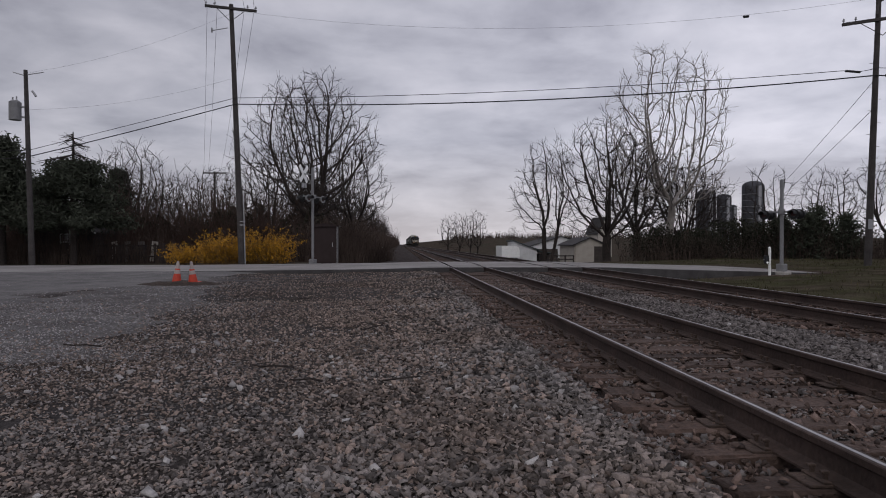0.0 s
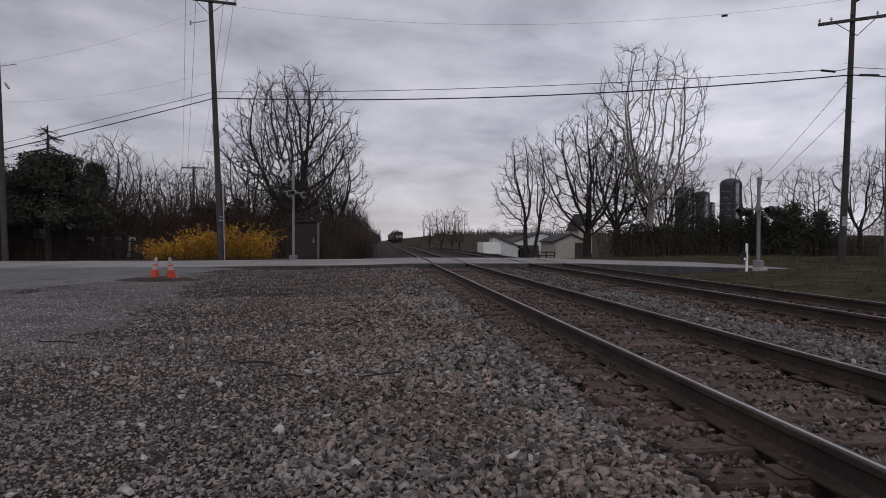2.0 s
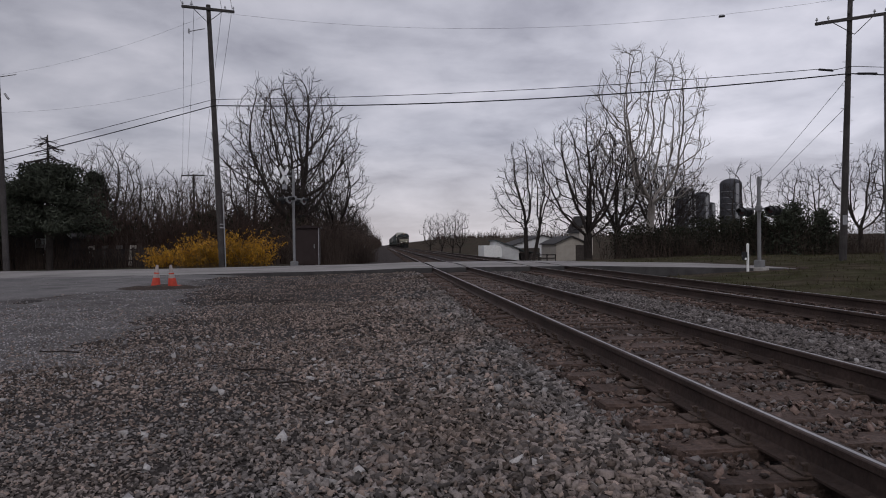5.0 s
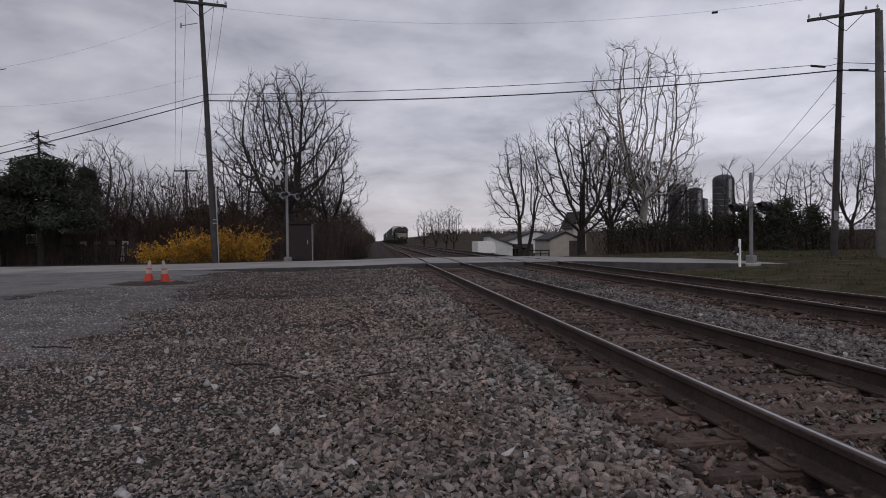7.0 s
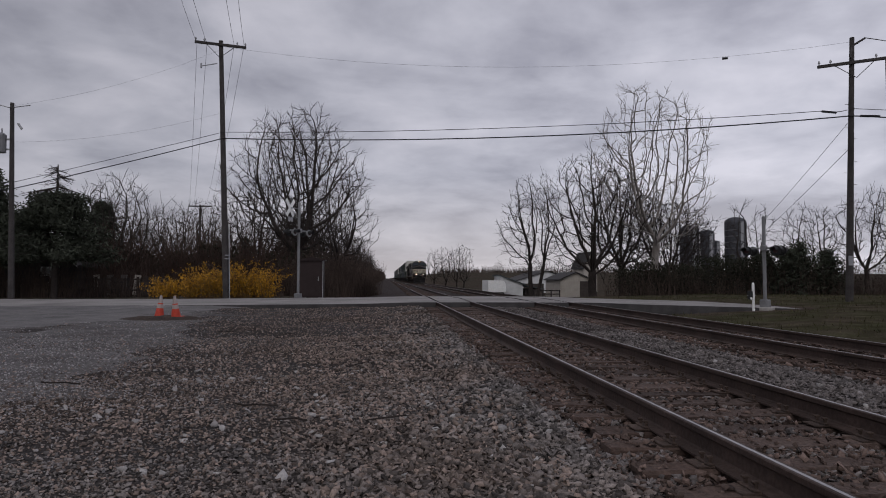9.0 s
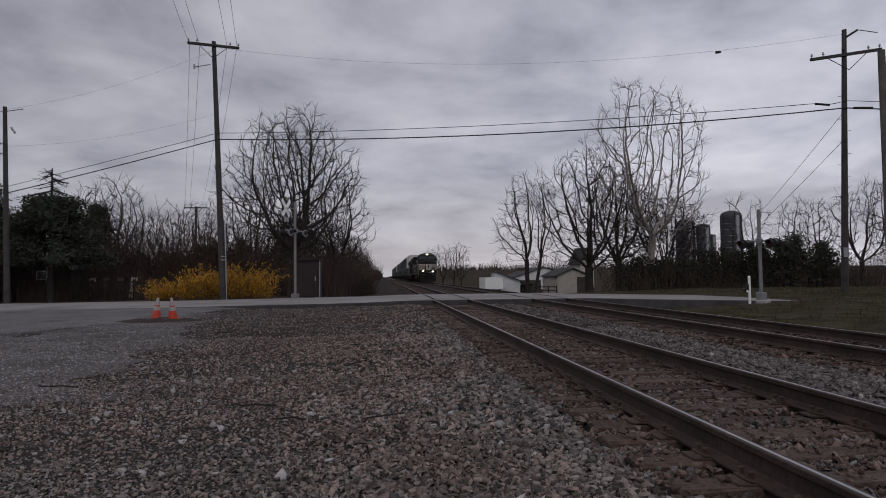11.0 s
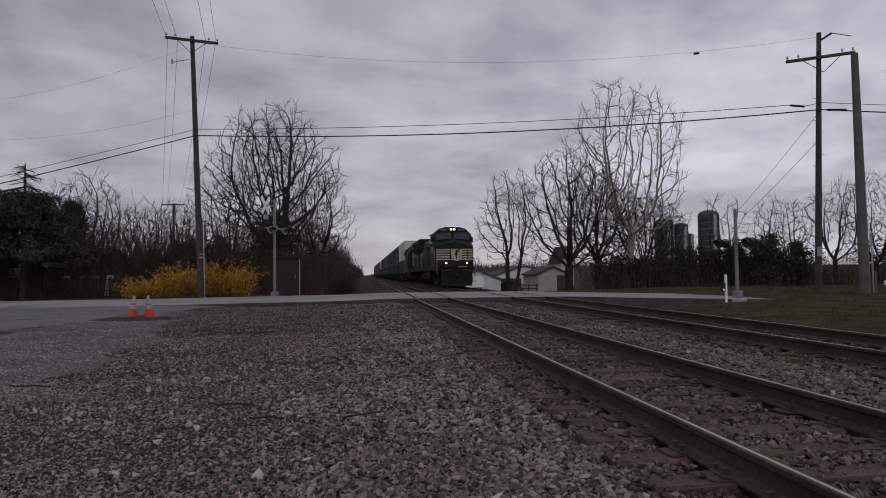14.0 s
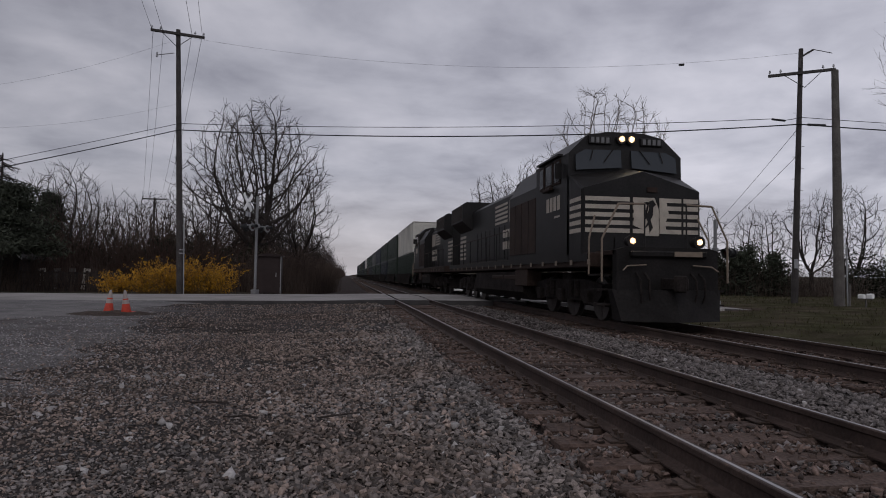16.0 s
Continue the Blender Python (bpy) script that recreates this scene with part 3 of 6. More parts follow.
wp = thing("marker_post", (15.45, 25.5, -0.02), "white round marker post with a small black box", "post")
part("post", tubes(((0, 0, -0.1), (0, 0, 1.12), 0.055), ((0, 0, 1.12), (0, 0, 1.16), 0.055, 0.02), sides=10), "white_paint", wp)
part("box", boxes((-0.22, -0.06, -0.08, 0.08, 0.45, 0.8), bevel=0.01), "black", wp)
part("lens", tubes(((-0.14, -0.1, 0.5), (-0.14, -0.08, 0.5), 0.05)), "white_paint", wp)
part("hook", tubes(((-0.28, 0, 0.62), (0.12, 0, 0.62), 0.012)), "galv", wp)

for px, py in ((-2.6, 66.0), (-2.7, 96.0)):
    t = thing("marker_stake", (px, py, -0.1), "short white marker stake beside the track", "post", group="marker stakes")
    part("post", tubes(((0, 0, -0.1), (0, 0, 1.15), 0.05)), "white_paint", t)
    part("cap", tubes(((0, 0, 1.15), (0, 0, 1.22), 0.055, 0.03)), "white_paint", t)

mb = thing("mailbox", pose(22.0, 24.0, 0.16) @ Matrix.Diagonal((0.62, 0.62, 0.85, 1)), "white mailbox pair on a pale timber post in the grass", "mailbox")
part("post", boxes((-0.05, 0.05, -0.05, 0.05, -0.1, 0.55), bevel=0.01), "pale_pole", mb)
part("board", boxes((-0.5, 0.5, -0.08, 0.08, 0.5, 0.55), bevel=0.006), "pale_pole", mb)
for s, z in ((-0.33, 0.0), (0.33, 0.03)):
    prof = [(s + 0.1 * math.cos(a), 0.66 + z + 0.1 * math.sin(a)) for a in np.linspace(0, math.pi, 9)]
    q = part("box", prism([(s + 0.1, 0.55)] + prof + [(s - 0.1, 0.55)], -0.25, 0.22), "white_paint", mb)
    part("flag", boxes((s + 0.1, s + 0.115, -0.15, -0.05, 0.7, 0.85)), "red_lens", q)


# ---- traffic cones ----
M["cone"] = material("cone_plastic", (0.50, 0.060, 0.035), 0.6, vary=0.15, scale=8, fine=0.12, fine_scale=40)
M["cone_band"] = material("cone_reflective_band", (0.36, 0.31, 0.29), 0.5, vary=0.1, scale=8)
M["dirt"] = material("brown_dirt", (0.05, 0.037, 0.03), 1.0, vary=0.3, scale=4, fine=0.4, fine_scale=30, bump=1.5)
for k, (px, py, tilt, rz) in enumerate(((-6.96, 20.2, 4, 20), (-6.42, 20.1, -9, 75))):
    t = thing("traffic_cone", pose(px, py, 0.03, 0, tilt, rz), "faded orange traffic cone with pale bands, slightly tilted", "traffic cone", group="traffic cones")
    bm = boxes((-0.2, 0.2, -0.2, 0.2, 0.0, 0.035), bevel=0.02)
    part("base", bm, "black" if k == 0 else "cone", t)
    for a, b, mname, nm in ((0.035, 0.30, "cone", "body"), (0.30, 0.42, "cone_band", "band"), (0.42, 0.46, "cone", "body"), (0.46, 0.69, "cone_band", "band")):
        r = lambda z: 0.15 - 0.17 * z
        part(nm, tubes(((0, 0, a), (0, 0, b), r(a), r(b)), sides=18), mname, t, "pale reflective band" if nm == "band" else "", smooth=False)


def mound(X, Y):
    d = np.sqrt(((X + 6.8) / 1.5) ** 2 + ((Y - 20.1) / 0.8) ** 2)
    return bed(X, Y) - 0.05 + 0.16 * step(1.15 - d, 0, 0.8) + 0.035 * wave(X, Y, 6, 9)


tagged(grid_sheet("dirt_mound", np.arange(-8.8, -4.8, 0.1), np.arange(18.9, 21.4, 0.1), mound, "dirt"), "low mound of brown dirt under the cones", "dirt", kind="structure")
# thin sheets of a darker grey laid just over the gravel
for px, py, a, b in ((-5.2, 21.9, 1.5, 0.35), (-3.9, 24.3, 1.0, 0.3), (-0.9, 17.6, 0.8, 0.12), (-4.2, 23.0, 1.2, 0.2)):
    def patch(X, Y):
        d = np.sqrt(((X - px) / a) ** 2 + ((Y - py) / b) ** 2) + 0.25 * wave(X, Y, 3, 4)
        return bed(X, Y) - 0.03 + 0.045 * step(1.0 - d, -0.1, 0.3)
    tagged(grid_sheet("ground_patch", np.arange(px - a * 1.4, px + a * 1.4, 0.1), np.arange(py - b * 1.8, py + b * 1.8, 0.06), patch, "puddle"), "dark patch in the gravel", "ground patch", kind="structure")


# ---- trees and shrubs ----
M["bark"] = material("dark_bark", (0.042, 0.035, 0.032), 0.95, vary=0.25, scale=1.0, fine=0.25, fine_scale=14, bump=0.5, each=0.15, spec=0.1)
M["grey_bark"] = material("grey_bark", (0.052, 0.045, 0.041), 0.95, vary=0.25, scale=1.0, fine=0.25, fine_scale=14, each=0.15, spec=0.1)
M["pale_bark"] = material("sycamore_bark", (0.27, 0.245, 0.225), 0.9, second=(0.13, 0.11, 0.095), second_scale=0.9, vary=0.2, scale=2.0, fine=0.2, fine_scale=12)
M["brush"] = material("brown_brush", (0.076, 0.057, 0.048), 1.0, vary=0.3, scale=0.4, island=0.35, spec=0.1)
M["red_brush"] = material("reddish_brush", (0.062, 0.041, 0.034), 1.0, vary=0.25, scale=0.4, island=0.35, spec=0.1)
M["needles"] = material("dark_needles", (0.052, 0.058, 0.043), 0.9, vary=0.35, scale=0.8, island=0.4, spec=0.1)
M["hedge"] = material("hedge_leaves", (0.031, 0.032, 0.023), 0.9, vary=0.35, scale=0.5, island=0.4, spec=0.1)
M["blossom"] = material("forsythia_blossom", (0.46, 0.238, 0.020), 0.8, vary=0.3, scale=1.2, island=0.3)
M["blossom_stem"] = material("forsythia_stem", (0.16, 0.10, 0.045), 0.9, vary=0.2, scale=3)


def tube_mesh(name, segs, mat, parent, sides=(6, 4, 3), cut=(0.05, 0.018)):
    """Many tapered limbs (start, end, radii) as one mesh."""
    segs = np.asarray(segs, float)
    P, Q, R0, R1 = segs[:, 0:3], segs[:, 3:6], segs[:, 6], segs[:, 7]
    V, F, off = [], [], 0
    for k, n in enumerate(sides):
        lo = cut[k] if k < len(cut) else -1
        hi = cut[k - 1] if k else 1e9
        sel = (R0 >= lo) & (R0 < hi)
        if not sel.any():
            continue
        p, q, r0, r1 = P[sel], Q[sel], R0[sel], R1[sel]
        d = q - p
        d /= np.linalg.norm(d, axis=1, keepdims=True) + 1e-9
        ref = np.where(np.abs(d[:, 2:3]) > 0.9, np.array([[1.0, 0, 0]]), np.array([[0, 0, 1.0]]))
        u = np.cross(d, ref)
        u /= np.linalg.norm(u, axis=1, keepdims=True)
        w = np.cross(d, u)
        a = np.arange(n) * 2 * math.pi / n
        ring = u[:, None, :] * np.cos(a)[None, :, None] + w[:, None, :] * np.sin(a)[None, :, None]
        m = len(p)
        v = np.concatenate([p[:, None, :] + ring * r0[:, None, None], q[:, None, :] + ring * r1[:, None, None]], 1)
        i = np.arange(n)
        f = np.stack([i, (i + 1) % n, n + (i + 1) % n, n + i], 1)
        F.append((np.arange(m)[:, None, None] * 2 * n + f[None] + off).reshape(-1, 4))
        V.append(v.reshape(-1, 3))
        off += m * 2 * n
    return mesh_arrays(name, np.concatenate(V), np.concatenate(F), mat, parent)


def limbs(seed, height, fork, trunk_r, n_limbs, spread, width, up=0.025, twig=0.013, lean=0.0, gap=1.0, stems=1, low=0.0):
    """Trunk and limbs of a bare tree: (trunk, crown) segments. The limbs grow step by step towards points strewn through a
    rounded crown of that height and width; gap: distance between branches (larger is more open); low: how far below the fork the crown reaches."""
    r = random.Random(seed)
    rs = np.random.RandomState(seed)
    zc, rz = (height + fork - low) / 2, (height - fork + low) / 2
    volume = 4.19 * (width / 2) ** 2 * rz
    n = int(min(3600, 70 + volume * 3.0 / gap ** 2.2))
    d = rs.normal(size=(n, 3))
    d /= np.linalg.norm(d, axis=1, keepdims=True)
    lump = np.array([0.9 + 0.28 * noise.noise((u[0] * 1.7 + seed, u[1] * 1.7, u[2] * 1.7)) for u in d])
    aim = d * (rs.uniform(0, 1, n) ** 0.40 * lump)[:, None] * np.array([width / 2, width / 2, rz]) + np.array([lean * height * 0.5, 0, zc])
    pos, par, way = [], [], []

    def add(p, parent, w):
        pos.append(np.array(p, float))
        par.append(parent)
        way.append(np.array(w, float))
        return len(pos) - 1

    for k in range(stems):
        p = np.array((r.uniform(-.6, .6), r.uniform(-.4, .4), -0.25)) if k else np.array((0.0, 0.0, -0.25))
        w = np.array((lean + (r.uniform(-.25, .25) if k else 0), r.uniform(-.06, .06), 1.0))
        node = add(p, -1, w)
        for q in range(6):
            w = w + np.array((r.uniform(-.07, .07), r.uniform(-.07, .07), 0.03))
            w /= np.linalg.norm(w)
            p = p + w * (fork + 0.25) / 6
            node = add(p, node, w)
        for q in range(n_limbs):
            az, tilt = q * 2.4 + seed + r.uniform(-.4, .4), spread * r.uniform(0.35, 1.0)
            v = np.array((math.cos(az) * math.sin(tilt), math.sin(az) * math.sin(tilt), math.cos(tilt)))
            at = node if q < 3 else max(0, node - q % 3)
            for _ in range(3):
                at = add(pos[at] + v * 0.35, at, v)
                v = v + rs.normal(0, 0.12, 3)
                v /= np.linalg.norm(v)
    trunk_nodes = {k for k in range(len(pos)) if pos[k][2] <= fork + 0.01 and par[k] >= 0}
    P = np.array(pos)
    gapm = np.linalg.norm(aim[:, None, :] - P[None], axis=2)
    near, dist = gapm.argmin(1), gapm.min(1)
    alive, kids = np.ones(n, bool), {}
    kill, stride = 0.56 * gap, 0.38
    for _ in range(110):
        reach = alive & (dist < 5.0)
        if not reach.any():
            break
        idx = near[reach]
        pull = np.zeros((len(pos), 3))
        to = aim[reach] - np.array(pos)[idx]
        np.add.at(pull, idx, to / np.maximum(np.linalg.norm(to, axis=1, keepdims=True), 1e-6))
        fresh = []
        for k in np.unique(idx):
            if kids.get(k, 0) > 2:
                continue
            v = pull[k] / max(1e-6, np.linalg.norm(pull[k])) + 0.55 * way[k] + np.array((0, 0, up)) + rs.normal(0, 0.13, 3)
            v /= np.linalg.norm(v)
            kids[k] = kids.get(k, 0) + 1
            fresh.append(add(pos[k] + v * stride, int(k), v))
        if not fresh:
            break
        live = np.nonzero(alive)[0]
        g = np.linalg.norm(aim[live][:, None, :] - np.array([pos[k] for k in fresh])[None], axis=2)
        m, a = g.min(1), g.argmin(1)
        better = m < dist[live]
        near[live[better]] = np.array(fresh)[a[better]]
        dist[live] = np.minimum(dist[live], m)
        alive &= dist > kill
    # thickness: each limb carries those that spring from it
    thick, ends = np.zeros(len(pos)), np.ones(len(pos), bool)
    for k in range(len(pos) - 1, -1, -1):
        thick[k] = max(thick[k], twig ** 2.2)
        if par[k] >= 0:
            thick[par[k]] += thick[k]
            ends[par[k]] = False
    thick = thick ** (1 / 2.2)
    base = max(thick.max(), twig * 1.01)
    thick = twig + (thick - twig) * (trunk_r - twig) / (base - twig)
    trunk, crown = [], []
    for k in range(len(pos)):
        if par[k] < 0:
            continue
        a, b = pos[par[k]], pos[k]
        ra = min(thick[par[k]], thick[k] * 1.22) * (1.3 if par[par[k]] < 0 else 1.0)
        (trunk if k in trunk_nodes else crown).append((*a, *b, ra, thick[k]))
        # sprays of fine twigs on the young wood
        if k not in trunk_nodes and thick[k] < 2.0 * twig:
            for _ in range(4 if ends[k] else 1):
                v = way[k] + rs.normal(0, 0.42, 3) + np.array((0, 0, 0.12 + up))
                v /= np.linalg.norm(v)
                L = r.uniform(0.35, 0.95)
                m = b + v * L * 0.5
                e = m + (v + rs.normal(0, 0.16, 3)) * L * 0.5
                crown.append((*b, *m, twig * 0.75, twig * 0.6))
                crown.append((*m, *e, twig * 0.6, twig * 0.35))
    return trunk, crown


def bare_tree(x, y, label, mat="bark", z=None, group="", crown_mat=None, **kw):
    t = thing("tree", (x, y, ground_at(x, y) if z is None else z), label, "tree", group=group)
    a, b = limbs(**kw)
    tube_mesh("trunk", a, mat, t, sides=(10, 8, 6))
    tube_mesh("crown", b, crown_mat or mat, t)
    return t


def leaf_cloud(name, pts, size, mat, parent=None, seed=0, stretch=1.0):
    """Small two-triangle leaves or sprays at pts, turned at random."""
    r = np.random.RandomState(seed)
    n = len(pts)
    a = r.normal(size=(n, 3))
    a /= np.linalg.norm(a, axis=1, keepdims=True)
    b = np.cross(a, r.normal(size=(n, 3)))
    b /= np.linalg.norm(b, axis=1, keepdims=True) + 1e-9
    s = size * r.uniform(0.5, 1.3, (n, 1))
    v = np.stack([pts - a * s * stretch, pts - b * s * 0.5, pts + a * s * stretch, pts + b * s * 0.5], 1).reshape(-1, 3)
    return mesh_arrays(name, v, np.arange(4 * n).reshape(-1, 4), mat, parent)


def brush_row(name, line, width, height, count, mat, label, seed, r0=0.016, lean=0.25, base=None):
    """A thicket of thin stems along a line of plan points."""
    r = random.Random(seed)
    segs = []
    total = [(Vector(b) - Vector(a)).length for a, b in zip(line, line[1:])]
    for _ in range(count):
        u = r.uniform(0, sum(total))
        k = 0
        while u > total[k] and k < len(total) - 1:
            u -= total[k]
            k += 1
        p2 = Vector(line[k]).lerp(Vector(line[k + 1]), u / total[k])
        x, y = p2.x + r.uniform(-width, width) / 2, p2.y + r.uniform(-width, width) / 2
        hump = 0.75 + 0.35 * noise.noise((x * 0.25, y * 0.25, seed))
        h = height * hump * r.uniform(0.35, 1.1)
        p = Vector((x, y, ground_at(x, y) - 0.1 if base is None else base))
        d = Vector((r.uniform(-lean, lean), r.uniform(-lean, lean), 1))
        n = 3
        for i in range(n):
            q = p + d.normalized() * (h / n)
            segs.append((*p, *q, r0 * (1 - .3 * i), r0 * (1 - .3 * (i + 1))))
            if r.random() < 0.85:
                e = q + Vector((r.uniform(-.5, .5), r.uniform(-.5, .5), r.uniform(0.1, .7))) * (h * 0.28)
                segs.append((*q, *e, r0 * 0.6, r0 * 0.35))
            d += Vector((r.uniform(-.3, .3), r.uniform(-.3, .3), 0))
            p = q
    ob = tube_mesh(name, segs, mat, None, sides=(3, 3, 3))
    return tagged(ob, label, "brush", kind="stuff")


# the big trees by the crossing
bare_tree(-7.0, 50.0, "large bare deciduous tree with a wide rounded crown", seed=11, height=14.9, fork=3.4, trunk_r=0.42, n_limbs=9, spread=1.2, width=11.4, low=1.2, twig=0.019, gap=0.95)
bare_tree(-4.3, 58.0, "bare deciduous tree with low spreading branches", seed=12, height=11.5, fork=2.4, trunk_r=0.28, n_limbs=7, spread=1.0, width=8.0, low=1.5, twig=0.018)
bare_tree(-11.2, 57.0, "bare deciduous tree with low spreading branches", seed=13, height=10.5, fork=2.0, trunk_r=0.26, n_limbs=7, spread=1.0, width=8.5, low=1.0, twig=0.018)
# a wood along the line: a few forms, set out again and again
wood = []
for k in range(4):
    t = bare_tree(-8.5 - 1.5 * k, 68.0 + 9 * k, "bare young tree in a strip of woodland beside the track", group="woodland trees", seed=30 + k, height=9.0 + 0.7 * k, fork=1.4,
                  trunk_r=0.17, n_limbs=6, spread=0.9, width=6.0, low=1.0, twig=0.021, gap=1.15)
    wood.append(t)
rw = random.Random(5)
for k in range(38):
    y = 66 + 3.6 * k * (1 + 0.02 * k) + rw.uniform(-2, 2)
    x = -6.2 - rw.uniform(0, 1) ** 2 * 7
    copy_thing(wood[k % 4], pose(x, y, -0.05, 0, 0, rw.uniform(0, 360)))
brush_row("track_thicket", [(-4.6, 62), (-4.6, 130), (-4.4, 320)], 3.2, 5.2, 3000, "brush", "dense brown leafless thicket along the track", 41, r0=0.028)
brush_row("roadside_thicket", [(-7.0, 47), (-16, 46.5), (-24, 49), (-36, 52)], 5.0, 5.4, 4000, "red_brush", "dense reddish-brown leafless thicket behind the road", 42, r0=0.02)
brush_row("garden_thicket", [(-28, 41.6), (-20, 41.4), (-14.5, 41.6)], 1.2, 3.2, 620, "brush", "sparse leafless shrubs in front of a dark house", 45, r0=0.014)
brush_row("far_thicket", [(-7, 320), (-7, 600), (-6, 1150)], 9.0, 10.0, 1500, "brush", "distant brown leafless woodland edge along the track", 46, r0=0.16)
brush_row("back_thicket", [(-6, 60), (-15, 60), (-26, 58)], 4.0, 7.5, 2200, "brush", "tall dense brown thicket behind the road", 47, r0=0.03)
brush_row("near_thicket", [(-1.8, 52), (-4.5, 46), (-7, 45)], 3.0, 3.6, 2200, "brush", "dense brown leafless thicket behind the signal cabinet", 43, r0=0.018)

brush_row("yard_thicket", [(-31, 42.6), (-24, 42.0), (-19.5, 42.2)], 1.4, 4.6, 380, "brush", "tall sparse leafless shrubs close before a dark house", 48, r0=0.016)
brush_row("ridge_woods", [(50, 640), (120, 650), (300, 640)], 20.0, 8.0, 1500, "brush", "distant low woods along a field ridge", 49, r0=0.3)
# bare trees left of the shrub, a conifer, more woodland
bare_tree(-20.6, 50.0, "bare many-stemmed tree with thin upright branches", "grey_bark", seed=51, height=9.6, fork=1.0, trunk_r=0.15, n_limbs=5, spread=0.6, width=6.6, up=0.06, gap=0.8, stems=3, twig=0.016)
bare_tree(-16.9, 52.0, "bare many-stemmed tree with thin upright branches", "grey_bark", seed=52, height=8.0, fork=0.8, trunk_r=0.13, n_limbs=5, spread=0.6, width=5.4, up=0.06, gap=0.8, stems=3, twig=0.016)
bare_tree(-31.5, 52.0, "bare tree with thin branches behind a house", "grey_bark", seed=53, height=8.5, fork=1.5, trunk_r=0.16, n_limbs=6, spread=0.9, width=6.0, twig=0.018)
for k in range(11):
    copy_thing(wood[k % 4], pose(-13 - 3.0 * k + rw.uniform(-1, 1), 66 + rw.uniform(-4, 10), -0.3, 0, 0, rw.uniform(0, 360)))


def conifer(x, y, h, w, seed, label, bare_top=0.0, count=5200, base=0.3):
    r = random.Random(seed)
    t = thing("conifer", (x, y, ground_at(x, y)), label, "tree")
    segs, pts = [(0, 0, -0.2, 0, 0, h * 0.6, 0.2, 0.12), (0, 0, h * 0.6, 0, 0, h, 0.12, 0.03)], []
    for k in range(150):
        f = r.random()
        z = base + f * (h - base - 0.1)
        L = w * (1 - f) ** 0.9 * r.uniform(0.7, 1.1) + 0.25
        if bare_top and z > h - bare_top:
            L = w * r.uniform(0.12, 0.5) * (0.5 + (h - z) / bare_top)
        az = r.uniform(0, 6.283)
        q = Vector((math.cos(az) * L, math.sin(az) * L, z - L * (0.32 if z > h - bare_top else 0.12)))
        segs.append((0, 0, z, *q, 0.035, 0.012))
        if bare_top and z > h - bare_top:
            for _ in range(4):
                p = Vector((0, 0, z)).lerp(q, r.uniform(0.4, 1))
                segs.append((*p, *(p + Vector((r.uniform(-.5, .5), r.uniform(-.5, .5), r.uniform(-.25, .2)))), 0.014, 0.008))
            continue
        for _ in range(int(count / 150)):
            u = r.uniform(0.25, 1.05)
            p = Vector((0, 0, z)).lerp(q, u)
            pts.append(p + Vector((r.gauss(0, .28), r.gauss(0, .28), r.gauss(-.08, .2))))
    tube_mesh("trunk", segs, "bark", t)
    leaf_cloud("crown", np.array([tuple(p) for p in pts]), 0.085, "needles", t, seed, stretch=2.0)
    return t


conifer(-19.9, 40.0, 8.1, 3.3, 61, "dark ragged conifer with a dead bare top", bare_top=1.7, count=24000, base=2.7)
conifer(-22.0, 51.0, 7.0, 2.9, 62, "dark dense conifer beside a house", count=13000, base=0.8)
conifer(-24.4, 40.6, 8.0, 3.4, 66, "dark dense conifer beside a house", count=15000, base=2.6)
conifer(-13.5, 62.0, 5.2, 2.0, 63, "small dark conifer in a thicket", count=3000)
conifer(-16.5, 64.0, 5.0, 2.2, 64, "small dark conifer in a thicket", count=3000)
conifer(-10.5, 70.0, 5.0, 2.4, 65, "small dark conifer in a thicket", count=3000)


# forsythia
fs = thing("forsythia", (-10.2, 38.4, 0.0), "forsythia shrub in full yellow blossom by the road", "shrub")
r = random.Random(71)
segs, pts = [], []
for cx, cw, hh in ((-2.6, 1.2, 1.5), (-1.1, 1.3, 1.9), (0.0, 1.2, 2.6), (1.1, 1.1, 2.2), (2.0, 1.1, 2.75), (2.9, 0.7, 2.1)):
    for _ in range(100):
        p = Vector((cx + r.gauss(0, .35), r.gauss(0, .4), -0.05))
        az, out = r.uniform(0, 6.283), r.uniform(0.05, 0.6)
        d = Vector((math.cos(az) * out, math.sin(az) * out, 1)).normalized()
        L = hh * r.uniform(0.55, 1.1)
        bare = r.random() < 0.12
        for i in range(6):
            q = p + d * L / 6
            segs.append((*p, *q, 0.014 * (1 - .12 * i), 0.014 * (1 - .12 * (i + 1))))
            if i >= 1 and not bare:
                for _ in range(7):
                    u = p.lerp(q, r.random())
                    pts.append((u.x + r.gauss(0, .05), u.y + r.gauss(0, .05), max(0.15, u.z + r.gauss(0, .05))))
            p = q
            d = (d + Vector((math.cos(az) * .12, math.sin(az) * .12, -0.14 * i * .5)) + Vector((r.uniform(-.1, .1), r.uniform(-.1, .1), 0))).normalized()
tube_mesh("stem", segs, "blossom_stem", fs, sides=(4, 3, 3))
leaf_cloud("blossom", np.array(pts), 0.052, "blossom", fs, 72)

